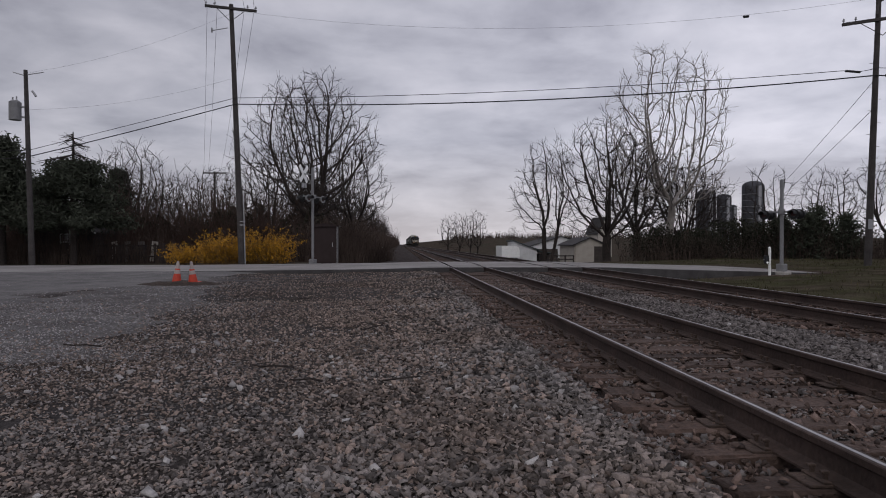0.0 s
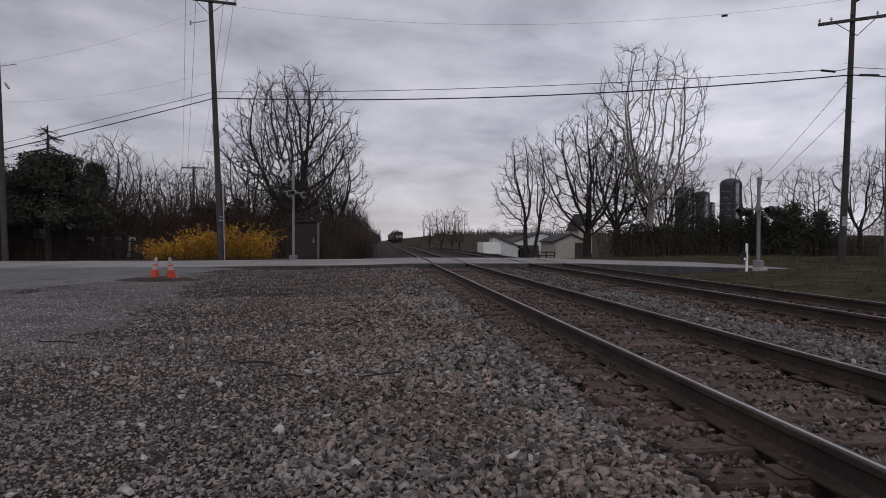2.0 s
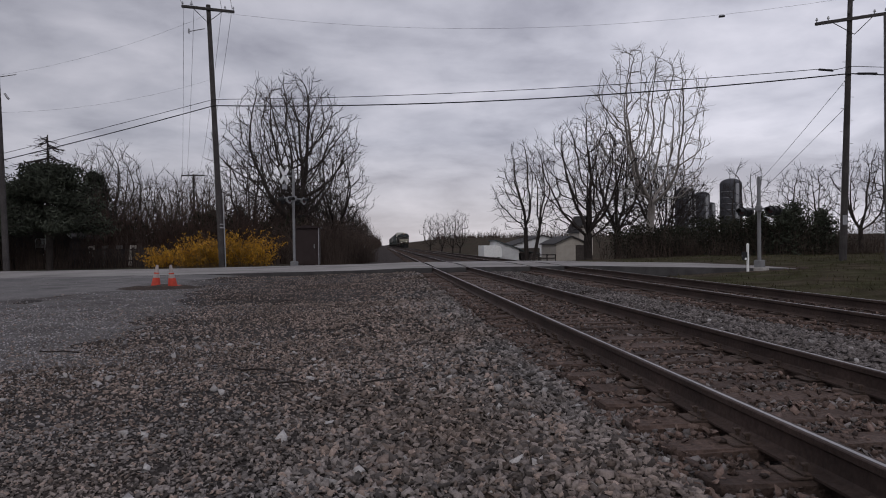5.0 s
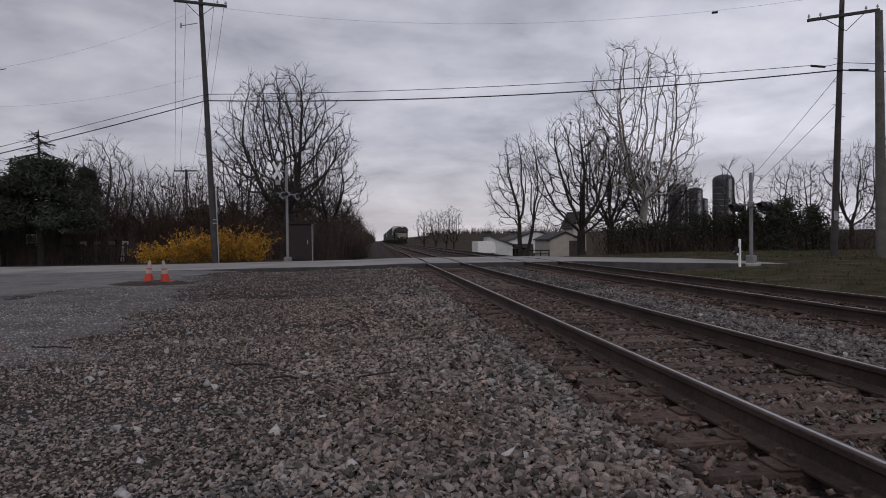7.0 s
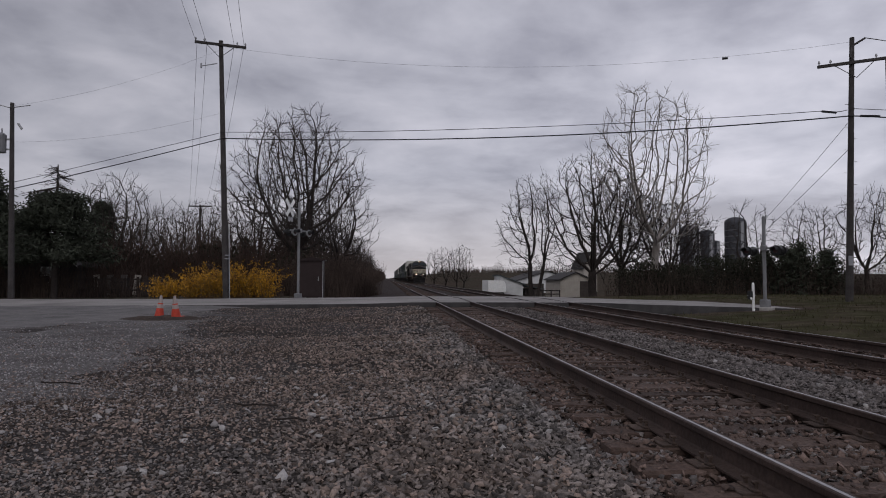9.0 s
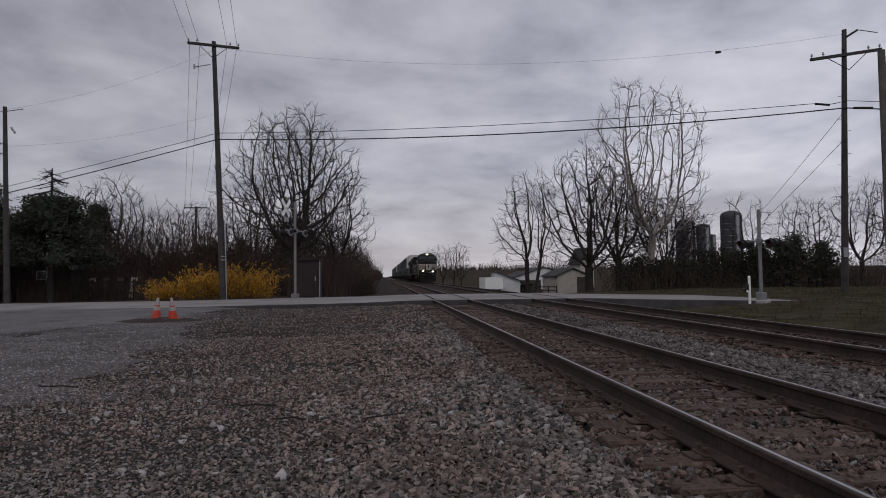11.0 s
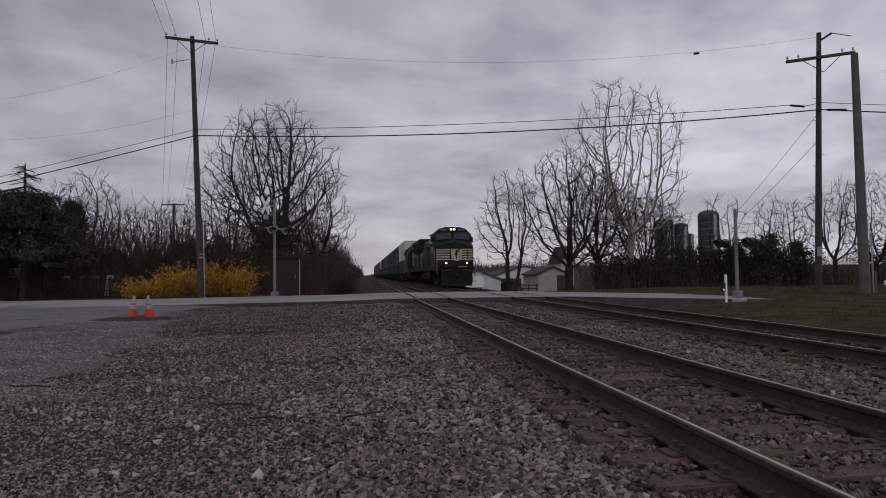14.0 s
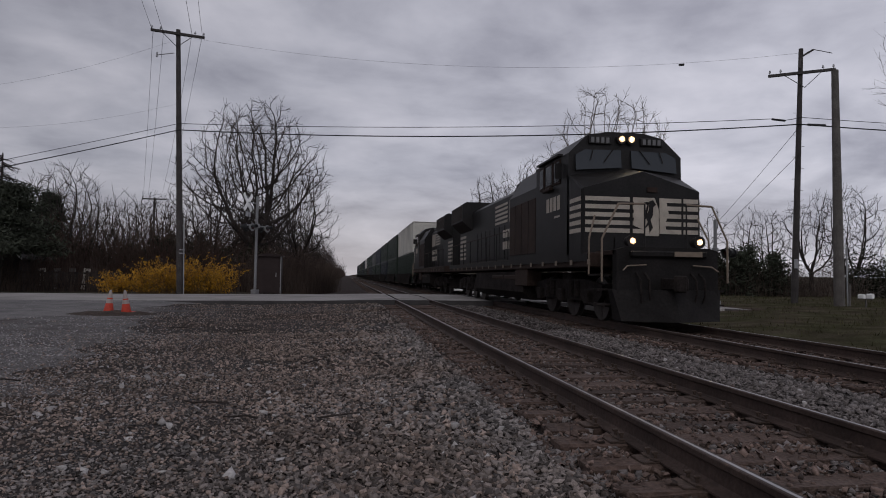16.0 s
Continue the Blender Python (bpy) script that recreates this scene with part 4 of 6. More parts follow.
# right of the tracks: trees along the farm lane
bare_tree(13.2, 57.0, "bare tree with two dark slender trunks by the crossing", seed=81, height=11.4, fork=3.2, trunk_r=0.2, n_limbs=5, spread=0.6, width=7.0, stems=2, up=0.03, low=1.5, twig=0.018)
bare_tree(17.0, 51.0, "bare spreading tree with a thick dark trunk", seed=182, height=12.6, fork=2.2, trunk_r=0.34, n_limbs=8, spread=0.9, width=10.2, up=0.05, low=1.0, twig=0.018, gap=1.05)
bare_tree(21.4, 56.0, "bare spreading tree in a brushy hedgerow", seed=84, height=12.4, fork=2.4, trunk_r=0.3, n_limbs=7, spread=0.9, width=9.0, up=0.04, low=0.8, twig=0.018, gap=0.9)
bare_tree(22.3, 51.5, "tall pale sycamore with open mottled branches", "pale_bark", seed=183, height=18.6, fork=4.4, trunk_r=0.30, n_limbs=7, spread=0.95, width=12.5, up=0.03, gap=1.45, twig=0.020, low=1.5)
bare_tree(25.2, 55.0, "bare spreading tree in a brushy hedgerow", seed=86, height=9.5, fork=1.8, trunk_r=0.22, n_limbs=7, spread=1.1, width=9.5, low=0.5, twig=0.018, gap=0.95)
bare_tree(28.5, 62.0, "bare tree in a hedgerow", seed=85, height=10.5, fork=2.0, trunk_r=0.22, n_limbs=7, spread=1.1, width=9.5, low=1, twig=0.018)
bare_tree(30.0, 50.0, "bare tree with thin dark branches by the silos", seed=87, height=8.2, fork=1.8, trunk_r=0.16, n_limbs=5, spread=0.9, width=4.6, low=0.8, twig=0.017)
bare_tree(44.0, 62.0, "bare tree with thin dark branches over a hedge", seed=88, height=10.6, fork=1.8, trunk_r=0.2, n_limbs=6, spread=0.95, width=7.0, low=0.8, twig=0.018)
bare_tree(40.5, 50.0, "bare tree with thin dark branches over a hedge", seed=89, height=9.4, fork=2.0, trunk_r=0.2, n_limbs=6, spread=0.95, width=6.0, low=0.8, twig=0.018)
bare_tree(48.0, 54.0, "bare tree with thin dark branches over a hedge", seed=90, height=11.0, fork=2.0, trunk_r=0.22, n_limbs=6, spread=0.95, width=7.5, low=0.8, twig=0.019)
bare_tree(34.3, 30.0, "tall bare tree with drooping outer twigs by the verge", "grey_bark", seed=91, height=19.0, fork=6.0, trunk_r=0.4, n_limbs=7, spread=1.0, width=9.5, up=0.0, gap=1.2, twig=0.010)
for k, (x, y, s) in enumerate(((11.5, 152, 0), (14.0, 150, 1), (16.8, 151, 2), (18.8, 153, 3), (60, 240, 1), (66, 236, 2), (45, 250, 0), (74, 210, 3), (80, 190, 1), (56, 112, 2), (61.5, 110, 0))):
    copy_thing(wood[s], pose(x, y, ground_at(x, y), 0, 0, 70 * k))


def hedge_row(name, line, width, height, count, seed, label, size=0.13, mat="hedge"):
    r = np.random.RandomState(seed)
    line = np.array(line, float)
    k = r.randint(0, len(line) - 1, count)
    u = r.uniform(0, 1, (count, 1))
    p = line[k] * (1 - u) + line[k + 1] * u + r.uniform(-width / 2, width / 2, (count, 2))
    top = height * (0.82 + 0.16 * np.sin(p[:, 0] * 0.9 + p[:, 1] * 0.4) + 0.12 * np.sin(p[:, 0] * 2.7 + 1) + 0.08 * np.sin(p[:, 0] * 6.1))
    z = np.array(far_ground(p[:, 0], p[:, 1])) + r.uniform(0, 1, count) ** 0.7 * top
    return tagged(leaf_cloud(name, np.column_stack([p, z]), size, mat, None, seed), label, "hedge", kind="stuff")


hedge_row("undergrowth", [(-6.5, 50), (-14, 50), (-22, 51), (-34, 53)], 4.0, 3.6, 20000, 95, "dark tangled evergreen undergrowth below bare trees", size=0.15)
hedge_row("track_undergrowth", [(-5.2, 60), (-5.4, 110), (-5.6, 200)], 2.6, 3.4, 16000, 96, "dark tangled undergrowth along the track", size=0.2, mat="brush")
hedge_row("hedge", [(18.2, 45.5), (22, 44), (26, 42), (30.4, 40.6)], 3.4, 2.7, 36000, 92, "dark overgrown evergreen hedge beyond the road", size=0.085)
hedge_row("hedge", [(35.0, 39.6), (40, 38), (50, 36)], 3.0, 3.6, 16000, 97, "dark overgrown shrubs at the end of a hedge", size=0.085)
brush_row("hedge_brush", [(17.0, 45), (20, 43.5), (27, 41), (34, 39)], 3.2, 2.9, 1700, "brush", "tangled brown stems in front of a hedge", 93, r0=0.016)
for k, (x, y, h) in enumerate(((27.0, 40.5, 3.3), (28.3, 41, 3.7), (29.6, 40.2, 3.2), (26.0, 41.5, 3.0))):
    conifer(x, y, h, 1.1, 94 + k, "small dark pointed evergreen in a hedge", count=2200)


# ---- farm and house ----
M["white_wall"] = material("white_siding", (0.60, 0.60, 0.60), 0.7, vary=0.1, scale=1.5, fine=0.08, fine_scale=20)
M["beige_wall"] = material("beige_siding", (0.40, 0.365, 0.32), 0.7, vary=0.1, scale=1.5, fine=0.08, fine_scale=20)
M["green_roof"] = material("dull_metal_roof", (0.05, 0.06, 0.06), 0.55, vary=0.15, scale=1.0, fine=0.1)
M["grey_roof"] = material("grey_shingle_roof", (0.045, 0.042, 0.042), 0.9, vary=0.2, scale=1.0, fine=0.2, fine_scale=12)
# shade inside open bays, put into a flat dark colour
M["dark_void"] = material("shaded_interior", (0.06, 0.05, 0.045), 0.95, vary=0.2)
M["house_wall"] = material("dark_house_siding", (0.034, 0.030, 0.030), 0.85, vary=0.2, scale=1.2, fine=0.15, fine_scale=12)
M["silo"] = material("grey_silo_staves", (0.062, 0.062, 0.071), 0.8, vary=0.2, scale=0.7, fine=0.15, fine_scale=6)
M["fence"] = material("weathered_fence", (0.045, 0.038, 0.036), 0.95, vary=0.3, scale=2, fine=0.25, each=0.2)
M["glass"] = material("dark_glass", (0.02, 0.022, 0.026), 0.08, vary=0, spec=0.8)


def gabled(name, at, w, d, eave, ridge, wall, roof, label, category, turn=0, over=0.25, foot=-0.8):
    """A gabled building, gable end towards -y; returns its root."""
    t = thing(name, at, label, category, turn=turn)
    part("wall", prism([(-w / 2, foot), (w / 2, foot), (w / 2, eave), (0, ridge), (-w / 2, eave)], 0, d), wall, t)
    k = (ridge - eave) / (w / 2)
    for s in (-1, 1):
        e = s * (w / 2 + over)
        ez = eave - k * over
        part("roof", prism([(e, ez + 0.03), (0, ridge + 0.03), (0, ridge + 0.16), (e, ez + 0.16)], -over, d + over), roof, t)
    return t


zf = ground_at(22, 75)
shed = gabled("shed", (22.9, 75, zf), 3.9, 7, 2.15, 3.0, "beige_wall", "grey_roof", "beige farm shed with an open dark bay", "shed")
# a dark panel on the closed wall paints the shaded inside of the bay
part("opening", boxes((0.5, 1.8, -0.03, 0.05, -0.8, 2.0)), "dark_void", shed, "dark open doorway")
for x in (-1.9, -1.4, -0.6, 0.35):
    part("batten", boxes((x, x + 0.05, -0.04, 0.01, -0.8, 2.2)), "beige_wall", shed)
part("door", boxes((-1.8, 0.35, -0.06, -0.01, -0.7, 2.05), bevel=0.01), "beige_wall", shed)

wb = thing("outbuilding", (16.4, 82, ground_at(16, 82)), "small white outbuilding with a sloping dark metal roof", "shed")
part("wall", prism([(-1.5, -0.6), (1.5, -0.6), (1.5, 1.55), (-1.5, 2.6)], 0, 5), "white_wall", wb)
part("roof", prism([(-1.7, 2.67), (1.8, 1.45), (1.8, 1.58), (-1.7, 2.82)], -0.3, 5.3), "green_roof", wb)
part("lean_to", prism([(1.55, 1.35), (4.4, 0.9), (4.4, 1.0), (1.55, 1.48)], 0.0, 5), "green_roof", wb)
for x in (2.6, 4.2):
    part("post", boxes((x, x + 0.1, 0.1, 0.2, -0.6, 1.1)), "fence", wb)
# wall coloured dark for the shade below the lean-to
part("back_wall", boxes((1.55, 4.3, 4.8, 4.95, -0.6, 0.95)), "dark_void", wb)

barn = gabled("barn", (26.6, 103, ground_at(26, 103)), 11.5, 12, 1.7, 3.5, "white_wall", "grey_roof", "white gabled barn with a grey roof", "barn")
# again a dark panel, its colour standing for the shade within
part("opening", boxes((-4.0, -0.6, -0.04, 0.05, -0.6, 1.5)), "dark_void", barn, "dark open doorway")
st = gabled("farmhouse", (35.6, 108, ground_at(33, 108)), 2.9, 3.2, 4.4, 6.9, "beige_wall", "grey_roof", "steep grey-roofed farmhouse behind trees", "house", turn=20)
part("window", boxes((-0.4, 0.4, -0.05, 0.05, 2.4, 3.6)), "glass", st)

trl = thing("box_trailer", (14.1, 80, ground_at(14, 80)), "rounded white box trailer parked by a farm building", "trailer")
bm = prism([(-1.15, 0.5), (1.15, 0.5), (1.15, 1.5), (1.0, 1.85), (0.6, 2.0), (-1.15, 2.0)], 0, 5)
part("body", bm, "white_paint", trl)
part("frame", boxes((-0.9, 0.9, 0.2, 4.8, 0.45, 0.6)), "black", trl)
for s in (-0.95, 0.95):
    for y in (1.2, 3.6):
        part("wheel", tubes(((s - 0.1, y, 0.2), (s + 0.1, y, 0.2), 0.42), sides=14), "black", trl)

# rail fence by the sheds
fn = thing("fence", (0, 0, 0), "low weathered rail fence by the farm sheds", "fence")
for k in range(5):
    x = 16.0 + 1.0 * k
    part("post", boxes((x, x + 0.12, 72, 72.12, zf - 0.2, zf + 1.0)), "fence", fn)
for z in (0.45, 0.85):
    part("slat", boxes((16.0, 20.1, 71.96, 72.0, zf + z, zf + z + 0.12)), "fence", fn)


def silo(x, y, r, h, label):
    t = thing("silo", (x, y, ground_at(x, y)), label, "silo")
    part("wall", tubes(((0, 0, -1), (0, 0, h), r), sides=28), "silo", t)
    bm = bmesh.new()
    bmesh.ops.create_uvsphere(bm, u_segments=28, v_segments=12, radius=r, matrix=Matrix.Translation((0, 0, h)) @ Matrix.Diagonal((1, 1, 0.55, 1)))
    bmesh.ops.delete(bm, geom=[v for v in bm.verts if v.co.z < h - 0.05], context="VERTS")
    part("dome", bm, "silo", t, smooth=True)
    for k in range(int(h / 1.2)):
        part("hoop", tubes(((0, 0, 1.2 * k), (0, 0, 1.2 * k + 0.06), r + 0.02), sides=28), "galv", t)
    part("chute", boxes((-0.3, 0.3, -r - 0.4, -r, 0, h)), "galv", t)
    return t


silo(69.3, 120, 2.05, 13.6, "tall grey domed farm silo")
silo(60.7, 122, 1.9, 12.2, "dark grey domed farm silo behind trees")
silo(63.4, 120, 1.35, 11.4, "dark grey domed farm silo behind trees")
silo(65.6, 121, 0.9, 9.6, "short dark grey farm silo between taller silos")

house = gabled("house", (-22.7, 43.7, 0.0), 4.4, 4.2, 2.1, 3.8, "house_wall", "grey_roof", "dark sided house with white trim behind conifers", "house", foot=-0.2)
for s, u in ((-1, 0.0), (1, 0.35), (1, 0.78)):
    e0, e1 = 2.5 * u, 2.5 * min(1.0, u + 0.22)
    zz = lambda e: 3.86 - 0.773 * e
    part("bargeboard", prism([(s * e0, zz(e0)), (s * e1, zz(e1)), (s * e1, zz(e1) + 0.09), (s * e0, zz(e0) + 0.09)], -0.33, -0.28), "white_wall", house)
wd = part("window", boxes((0.1, 0.75, -0.06, 0.02, 0.85, 1.95)), "white_wall", house, "white-framed sash window")
part("pane", boxes((0.17, 0.68, -0.08, -0.055, 0.92, 1.36)), "glass", wd)
part("pane", boxes((0.17, 0.68, -0.08, -0.055, 1.43, 1.88)), "glass", wd)
part("chimney", boxes((-1.2, -0.7, 2.6, 3.2, 2.6, 4.3)), "house_wall", house)
h2 = gabled("house", (-36.5, 58, 0.0), 9, 9, 4.2, 7.4, "house_wall", "grey_roof", "tall dark house with a brownish gable", "house", foot=-0.2)
part("window", boxes((0.6, 1.5, -0.05, 0.02, 2.4, 3.8)), "glass", h2)

# garden fence with gaps
gf = thing("fence", (0, 0, 0), "dark weathered board fence with gaps beside the house", "fence")
rf = random.Random(9)
for k in range(52):
    x = -24.5 + 0.2 * k
    if k in (16, 17, 21, 24, 25, 26, 33, 40, 41):
        continue
    part("board", boxes((x, x + 0.17, 42.5, 42.53, 0.0, 1.25 + rf.uniform(-.08, .08))), "fence", gf)
for z in (0.4, 1.1):
    part("slat", boxes((-24.6, -14.0, 42.535, 42.59, z, z + 0.09)), "fence", gf)
hut = gabled("garden_shed", (-13.2, 46.5, 0.0), 4.2, 4, 1.25, 2.25, "grey_bark", "grey_roof", "low grey garden shed behind the forsythia", "shed", turn=10, foot=-0.2)
part("window", boxes((-0.9, -0.3, -0.05, 0.02, 0.6, 1.1)), "glass", hut)
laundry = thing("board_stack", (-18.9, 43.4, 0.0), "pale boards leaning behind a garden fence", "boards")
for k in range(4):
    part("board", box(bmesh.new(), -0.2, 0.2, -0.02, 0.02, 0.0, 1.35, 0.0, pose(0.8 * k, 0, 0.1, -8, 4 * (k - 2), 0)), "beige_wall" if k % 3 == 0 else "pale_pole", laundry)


# ---- the train ----
M["loco"] = material("black_loco_paint", (0.0150, 0.0138, 0.0138), 0.5, spec=0.2, vary=0.3, scale=1.2, fine=0.2, fine_scale=18, bump=0.1)
M["loco_brown"] = material("grimy_loco_paint", (0.034, 0.022, 0.018), 0.7, spec=0.15, vary=0.3, scale=1.2, fine=0.25, fine_scale=14, bump=0.15)
M["under"] = material("grimy_underframe", (0.024, 0.020, 0.019), 0.9, spec=0.08, vary=0.35, scale=2.0, fine=0.3, fine_scale=16, bump=0.4)
M["plow"] = material("plow_black", (0.019, 0.0172, 0.017), 0.8, spec=0.1, vary=0.3, scale=1.5, fine=0.2, fine_scale=20)
M["stripe"] = material("dirty_white_stripe", (0.42, 0.375, 0.32), 0.6, vary=0.18, scale=3, fine=0.12, fine_scale=40)
M["rail_white"] = material("dirty_white_handrail", (0.19, 0.15, 0.115), 0.6, vary=0.2, scale=5)
M["lamp"] = material("lit_headlight", (1.0, 0.62, 0.34), 0.3, vary=0, glow=0.9)
M["bulb"] = material("lit_bulb", (1.0, 0.86, 0.66), 0.3, vary=0, glow=250.0)
M["windscreen"] = material("cab_glass", (0.03, 0.036, 0.042), 0.08, vary=0, spec=0.45)
M["tread"] = material("wheel_steel", (0.10, 0.09, 0.085), 0.5, metal=0.6, vary=0.2, scale=6, fine=0.2)
M["loco_mark"] = material("dull_grey_marking", (0.16, 0.16, 0.165), 0.6, vary=0.1)
WHEELS = []


def wheelset(parent, y, r=0.53):
    """An axle with two flanged wheels; turns as its thing rolls."""
    w = new("wheelset")
    w.parent = parent
    w.location = (0, y, r)
    bm = tubes(((-0.85, 0, 0), (0.85, 0, 0), 0.09), sides=10)
    part("axle", bm, "under", w)
    for s in (-1, 1):
        bm = tubes(((s * 0.70, 0, 0), (s * 0.72, 0, 0), r + 0.028), ((s * 0.72, 0, 0), (s * 0.84, 0, 0), r), ((s * 0.84, 0, 0), (s * 0.86, 0, 0), r * 0.35), sides=26)
        for k in range(5):
            box(bm, s * 0.835 - 0.012, s * 0.835 + 0.012, -0.03, 0.03, r * 0.3, r * 0.85, m=pose(0, 0, 0, 72 * k, 0, 0))
        part("wheel", bm, "tread", w)
    WHEELS.append((w, y, r))
    return w


def truck(parent, y, gap=1.9, n=3, r=0.53):
    half = gap * (n - 1) / 2 + 0.75
    for s in (-1, 1):
        bm = prism([(y - half, 0.62), (y - half + 0.25, 0.45), (y + half - 0.25, 0.45), (y + half, 0.62), (y + half, 0.86), (y + half * 0.55, 1.0), (y - half * 0.55, 1.0), (y - half, 0.86)], s * 1.0, s * 1.14, axis="x")
        q = part("side_frame", bm, "under", parent)
        for k in range(n):
            yy = y + gap * (k - (n - 1) / 2)
            part("axle_box", boxes((min(s * 1.1, s * 1.26), max(s * 1.1, s * 1.26), yy - 0.17, yy + 0.17, 0.38, 0.74), bevel=0.03), "under", q)
        for k in range(n - 1):
            yy = y + gap * (k + 0.5 - (n - 1) / 2)
            for o in (-0.2, 0.2):
                part("spring", tubes(((s * 1.17, yy + o, 0.55), (s * 1.17, yy + o, 0.95), 0.09), sides=10), "under", q)
    part("bolster", boxes((-1.05, 1.05, y - 0.35, y + 0.35, 0.55, 1.15), bevel=0.03), "under", parent)
    # added solid blocks that close off daylight, standing in for the deep shade underneath
    part("brake_rigging", boxes((-0.62, 0.62, y - half + 0.1, y + half - 0.1, 0.3, 0.95), (-1.0, 1.0, y - half, y - half + 0.15, 0.35, 0.9), (-1.0, 1.0, y + half - 0.15, y + half, 0.35, 0.9)), "under", parent)
    for k in range(n):
        wheelset(parent, y + gap * (k - (n - 1) / 2), r)


def bars(parent, name, rects, mat, thick, at, label=""):
    """Flat painted or lettered pieces: rectangles (u0, u1, v0, v1) proud of a plane; at maps u, v, depth to x, y, z."""
    out = []
    for u0, u1, v0, v1 in rects:
        a, b = at(u0, v0, 0), at(u1, v1, thick)
        lo, hi = [min(p, q) for p, q in zip(a, b)], [max(p, q) for p, q in zip(a, b)]
        out.append(part(name, boxes((lo[0], hi[0], lo[1], hi[1], lo[2], hi[2])), mat, parent, label))
    return out


def locomotive(label, L, lit):
    """Wide-nosed diesel; front coupler at y = 0, body towards +y, rails at z = 0."""
    t = thing("locomotive", (0, 0, 0), label, "locomotive")
    # underframe, pilot and plow
    part("frame", boxes((-1.5, 1.5, 1.35, L - 0.6, 1.28, 1.62), bevel=0.02), "loco_brown", t)
    part("sill", boxes((-1.53, -1.5, 1.4, L - 0.7, 1.42, 1.6)), "loco", t)
    bm = prism([(-1.2, 0.62), (1.2, 0.62), (1.2, 1.66), (1.0, 1.72), (-1.0, 1.72), (-1.2, 1.66)], 0.5, 0.72)
    part("pilot", bm, "plow", t)
    bm = bmesh.new()
    pts = [(-1.28, 0.55, 0.78), (0, 0.2, 0.78), (1.28, 0.55, 0.78), (-1.15, 0.35, 0.1), (0, -0.05, 0.1), (1.15, 0.35, 0.1), (1.15, 0.8, 0.1), (-1.15, 0.8, 0.1), (-1.28, 0.8, 0.78), (1.28, 0.8, 0.78)]
    v = [bm.verts.new(p) for p in pts]
    for f in ((0, 1, 4, 3), (1, 2, 5, 4), (2, 9, 6, 5), (0, 3, 7, 8), (0, 8, 9, 2, 1), (3, 4, 5, 6, 7)):
        bm.faces.new([v[k] for k in f])
    bmesh.ops.recalc_face_normals(bm, faces=bm.faces)
    part("plow", bm, "plow", t, "black V-shaped snow plow")
    part("coupler", boxes((-0.16, 0.16, -0.12, 0.6, 0.78, 1.05), (-0.2, 0.02, -0.3, -0.1, 0.74, 1.1), bevel=0.03), "under", t)
    part("coupler", boxes((-0.16, 0.16, L - 0.6, L + 0.1, 0.78, 1.05), bevel=0.03), "under", t)
    for x in (-0.75, -0.55, 0.55, 0.75):
        part("air_hose", pipe([(x, 0.5, 1.15), (x, 0.28, 1.0), (x, 0.25, 0.7), (x * 0.95, 0.3, 0.5)], 0.025), "under", t)
    for s in (-1, 1):
        part("uncoupling_lever", pipe([(s * 0.55, 0.42, 1.33), (s * 1.0, 0.4, 1.30), (s * 1.12, 0.35, 1.2)], 0.016), "rail_white", t)
        q = part("steps", boxes(*[(min(s * 1.15, s * 1.53), max(s * 1.15, s * 1.53), 0.78, 1.3, z, z + 0.04) for z in (0.42, 0.75, 1.08)]), "under", t)
        part("handrail", pipe([(s * 1.5, 0.6, 0.95), (s * 1.5, 0.6, 1.9), (s * 1.12, 0.6, 2.68), (s * 0.5, 0.6, 2.7)], 0.024), "rail_white", t)
        part("handrail", pipe([(s * 1.5, 1.35, 1.1), (s * 1.5, 1.35, 1.95), (s * 1.3, 1.5, 2.5)], 0.022), "rail_white", t)
        part("handrail", pipe([(s * 0.5, 0.6, 1.66), (s * 0.5, 0.6, 2.7)], 0.018), "loco", t)
    part("anticlimber", boxes((-0.9, 0.9, 0.4, 0.6, 1.5, 1.64), bevel=0.03), "plow", t)
    part("class_plate", boxes((0.1, 0.75, 0.37, 0.4, 1.52, 1.63)), "rail_white", t)

    # wide nose with a peaked top
    N0 = 1.7
    bm = bmesh.new()
    plan = [(-1.53, N0 + 0.1), (-1.48, N0 + 0.03), (0, N0), (1.48, N0 + 0.03), (1.53, N0 + 0.1), (1.53, 2.75), (0, 2.75), (-1.53, 2.75)]
    tops = [3.16, 3.18, 3.62, 3.18, 3.16, 3.66, 3.86, 3.66]
    lo = [bm.verts.new((x, y, 1.6)) for x, y in plan]
    hi = [bm.verts.new((x, y, z)) for (x, y), z in zip(plan, tops)]
    for i in range(8):
        j = (i + 1) % 8
        bm.faces.new((lo[i], lo[j], hi[j], hi[i]))
    for f in ((0, 1, 7), (1, 2, 6, 7), (2, 3, 5, 6), (3, 4, 5)):
        bm.faces.new([hi[k] for k in f])
    bmesh.ops.recalc_face_normals(bm, faces=bm.faces)
    nose = part("nose", bm, "loco", t)
    rows = [2.12 + 0.19 * k for k in range(5)]
    rects = []
    for z in rows:
        rects += [(-1.45, -0.34, z, z + 0.105), (-0.26, 0.02 if z < 2.7 else 0.3, z, z + 0.105), (0.42, 1.0, z, z + 0.105), (1.06, 1.45, z, z + 0.105)]
    for u0, u1, v0, v1 in rects:
        mid_u = (u0 + u1) / 2
        m = pose(mid_u, N0 + 0.03 * abs(mid_u) / 1.48 - 0.010, (v0 + v1) / 2, 0, 0, 1.16 if mid_u > 0 else -1.16)
        part("stripe", box(bmesh.new(), (u0 - u1) / 2, (u1 - u0) / 2, -0.005, 0.005, (v0 - v1) / 2, (v1 - v0) / 2, 0, m), "stripe", nose)
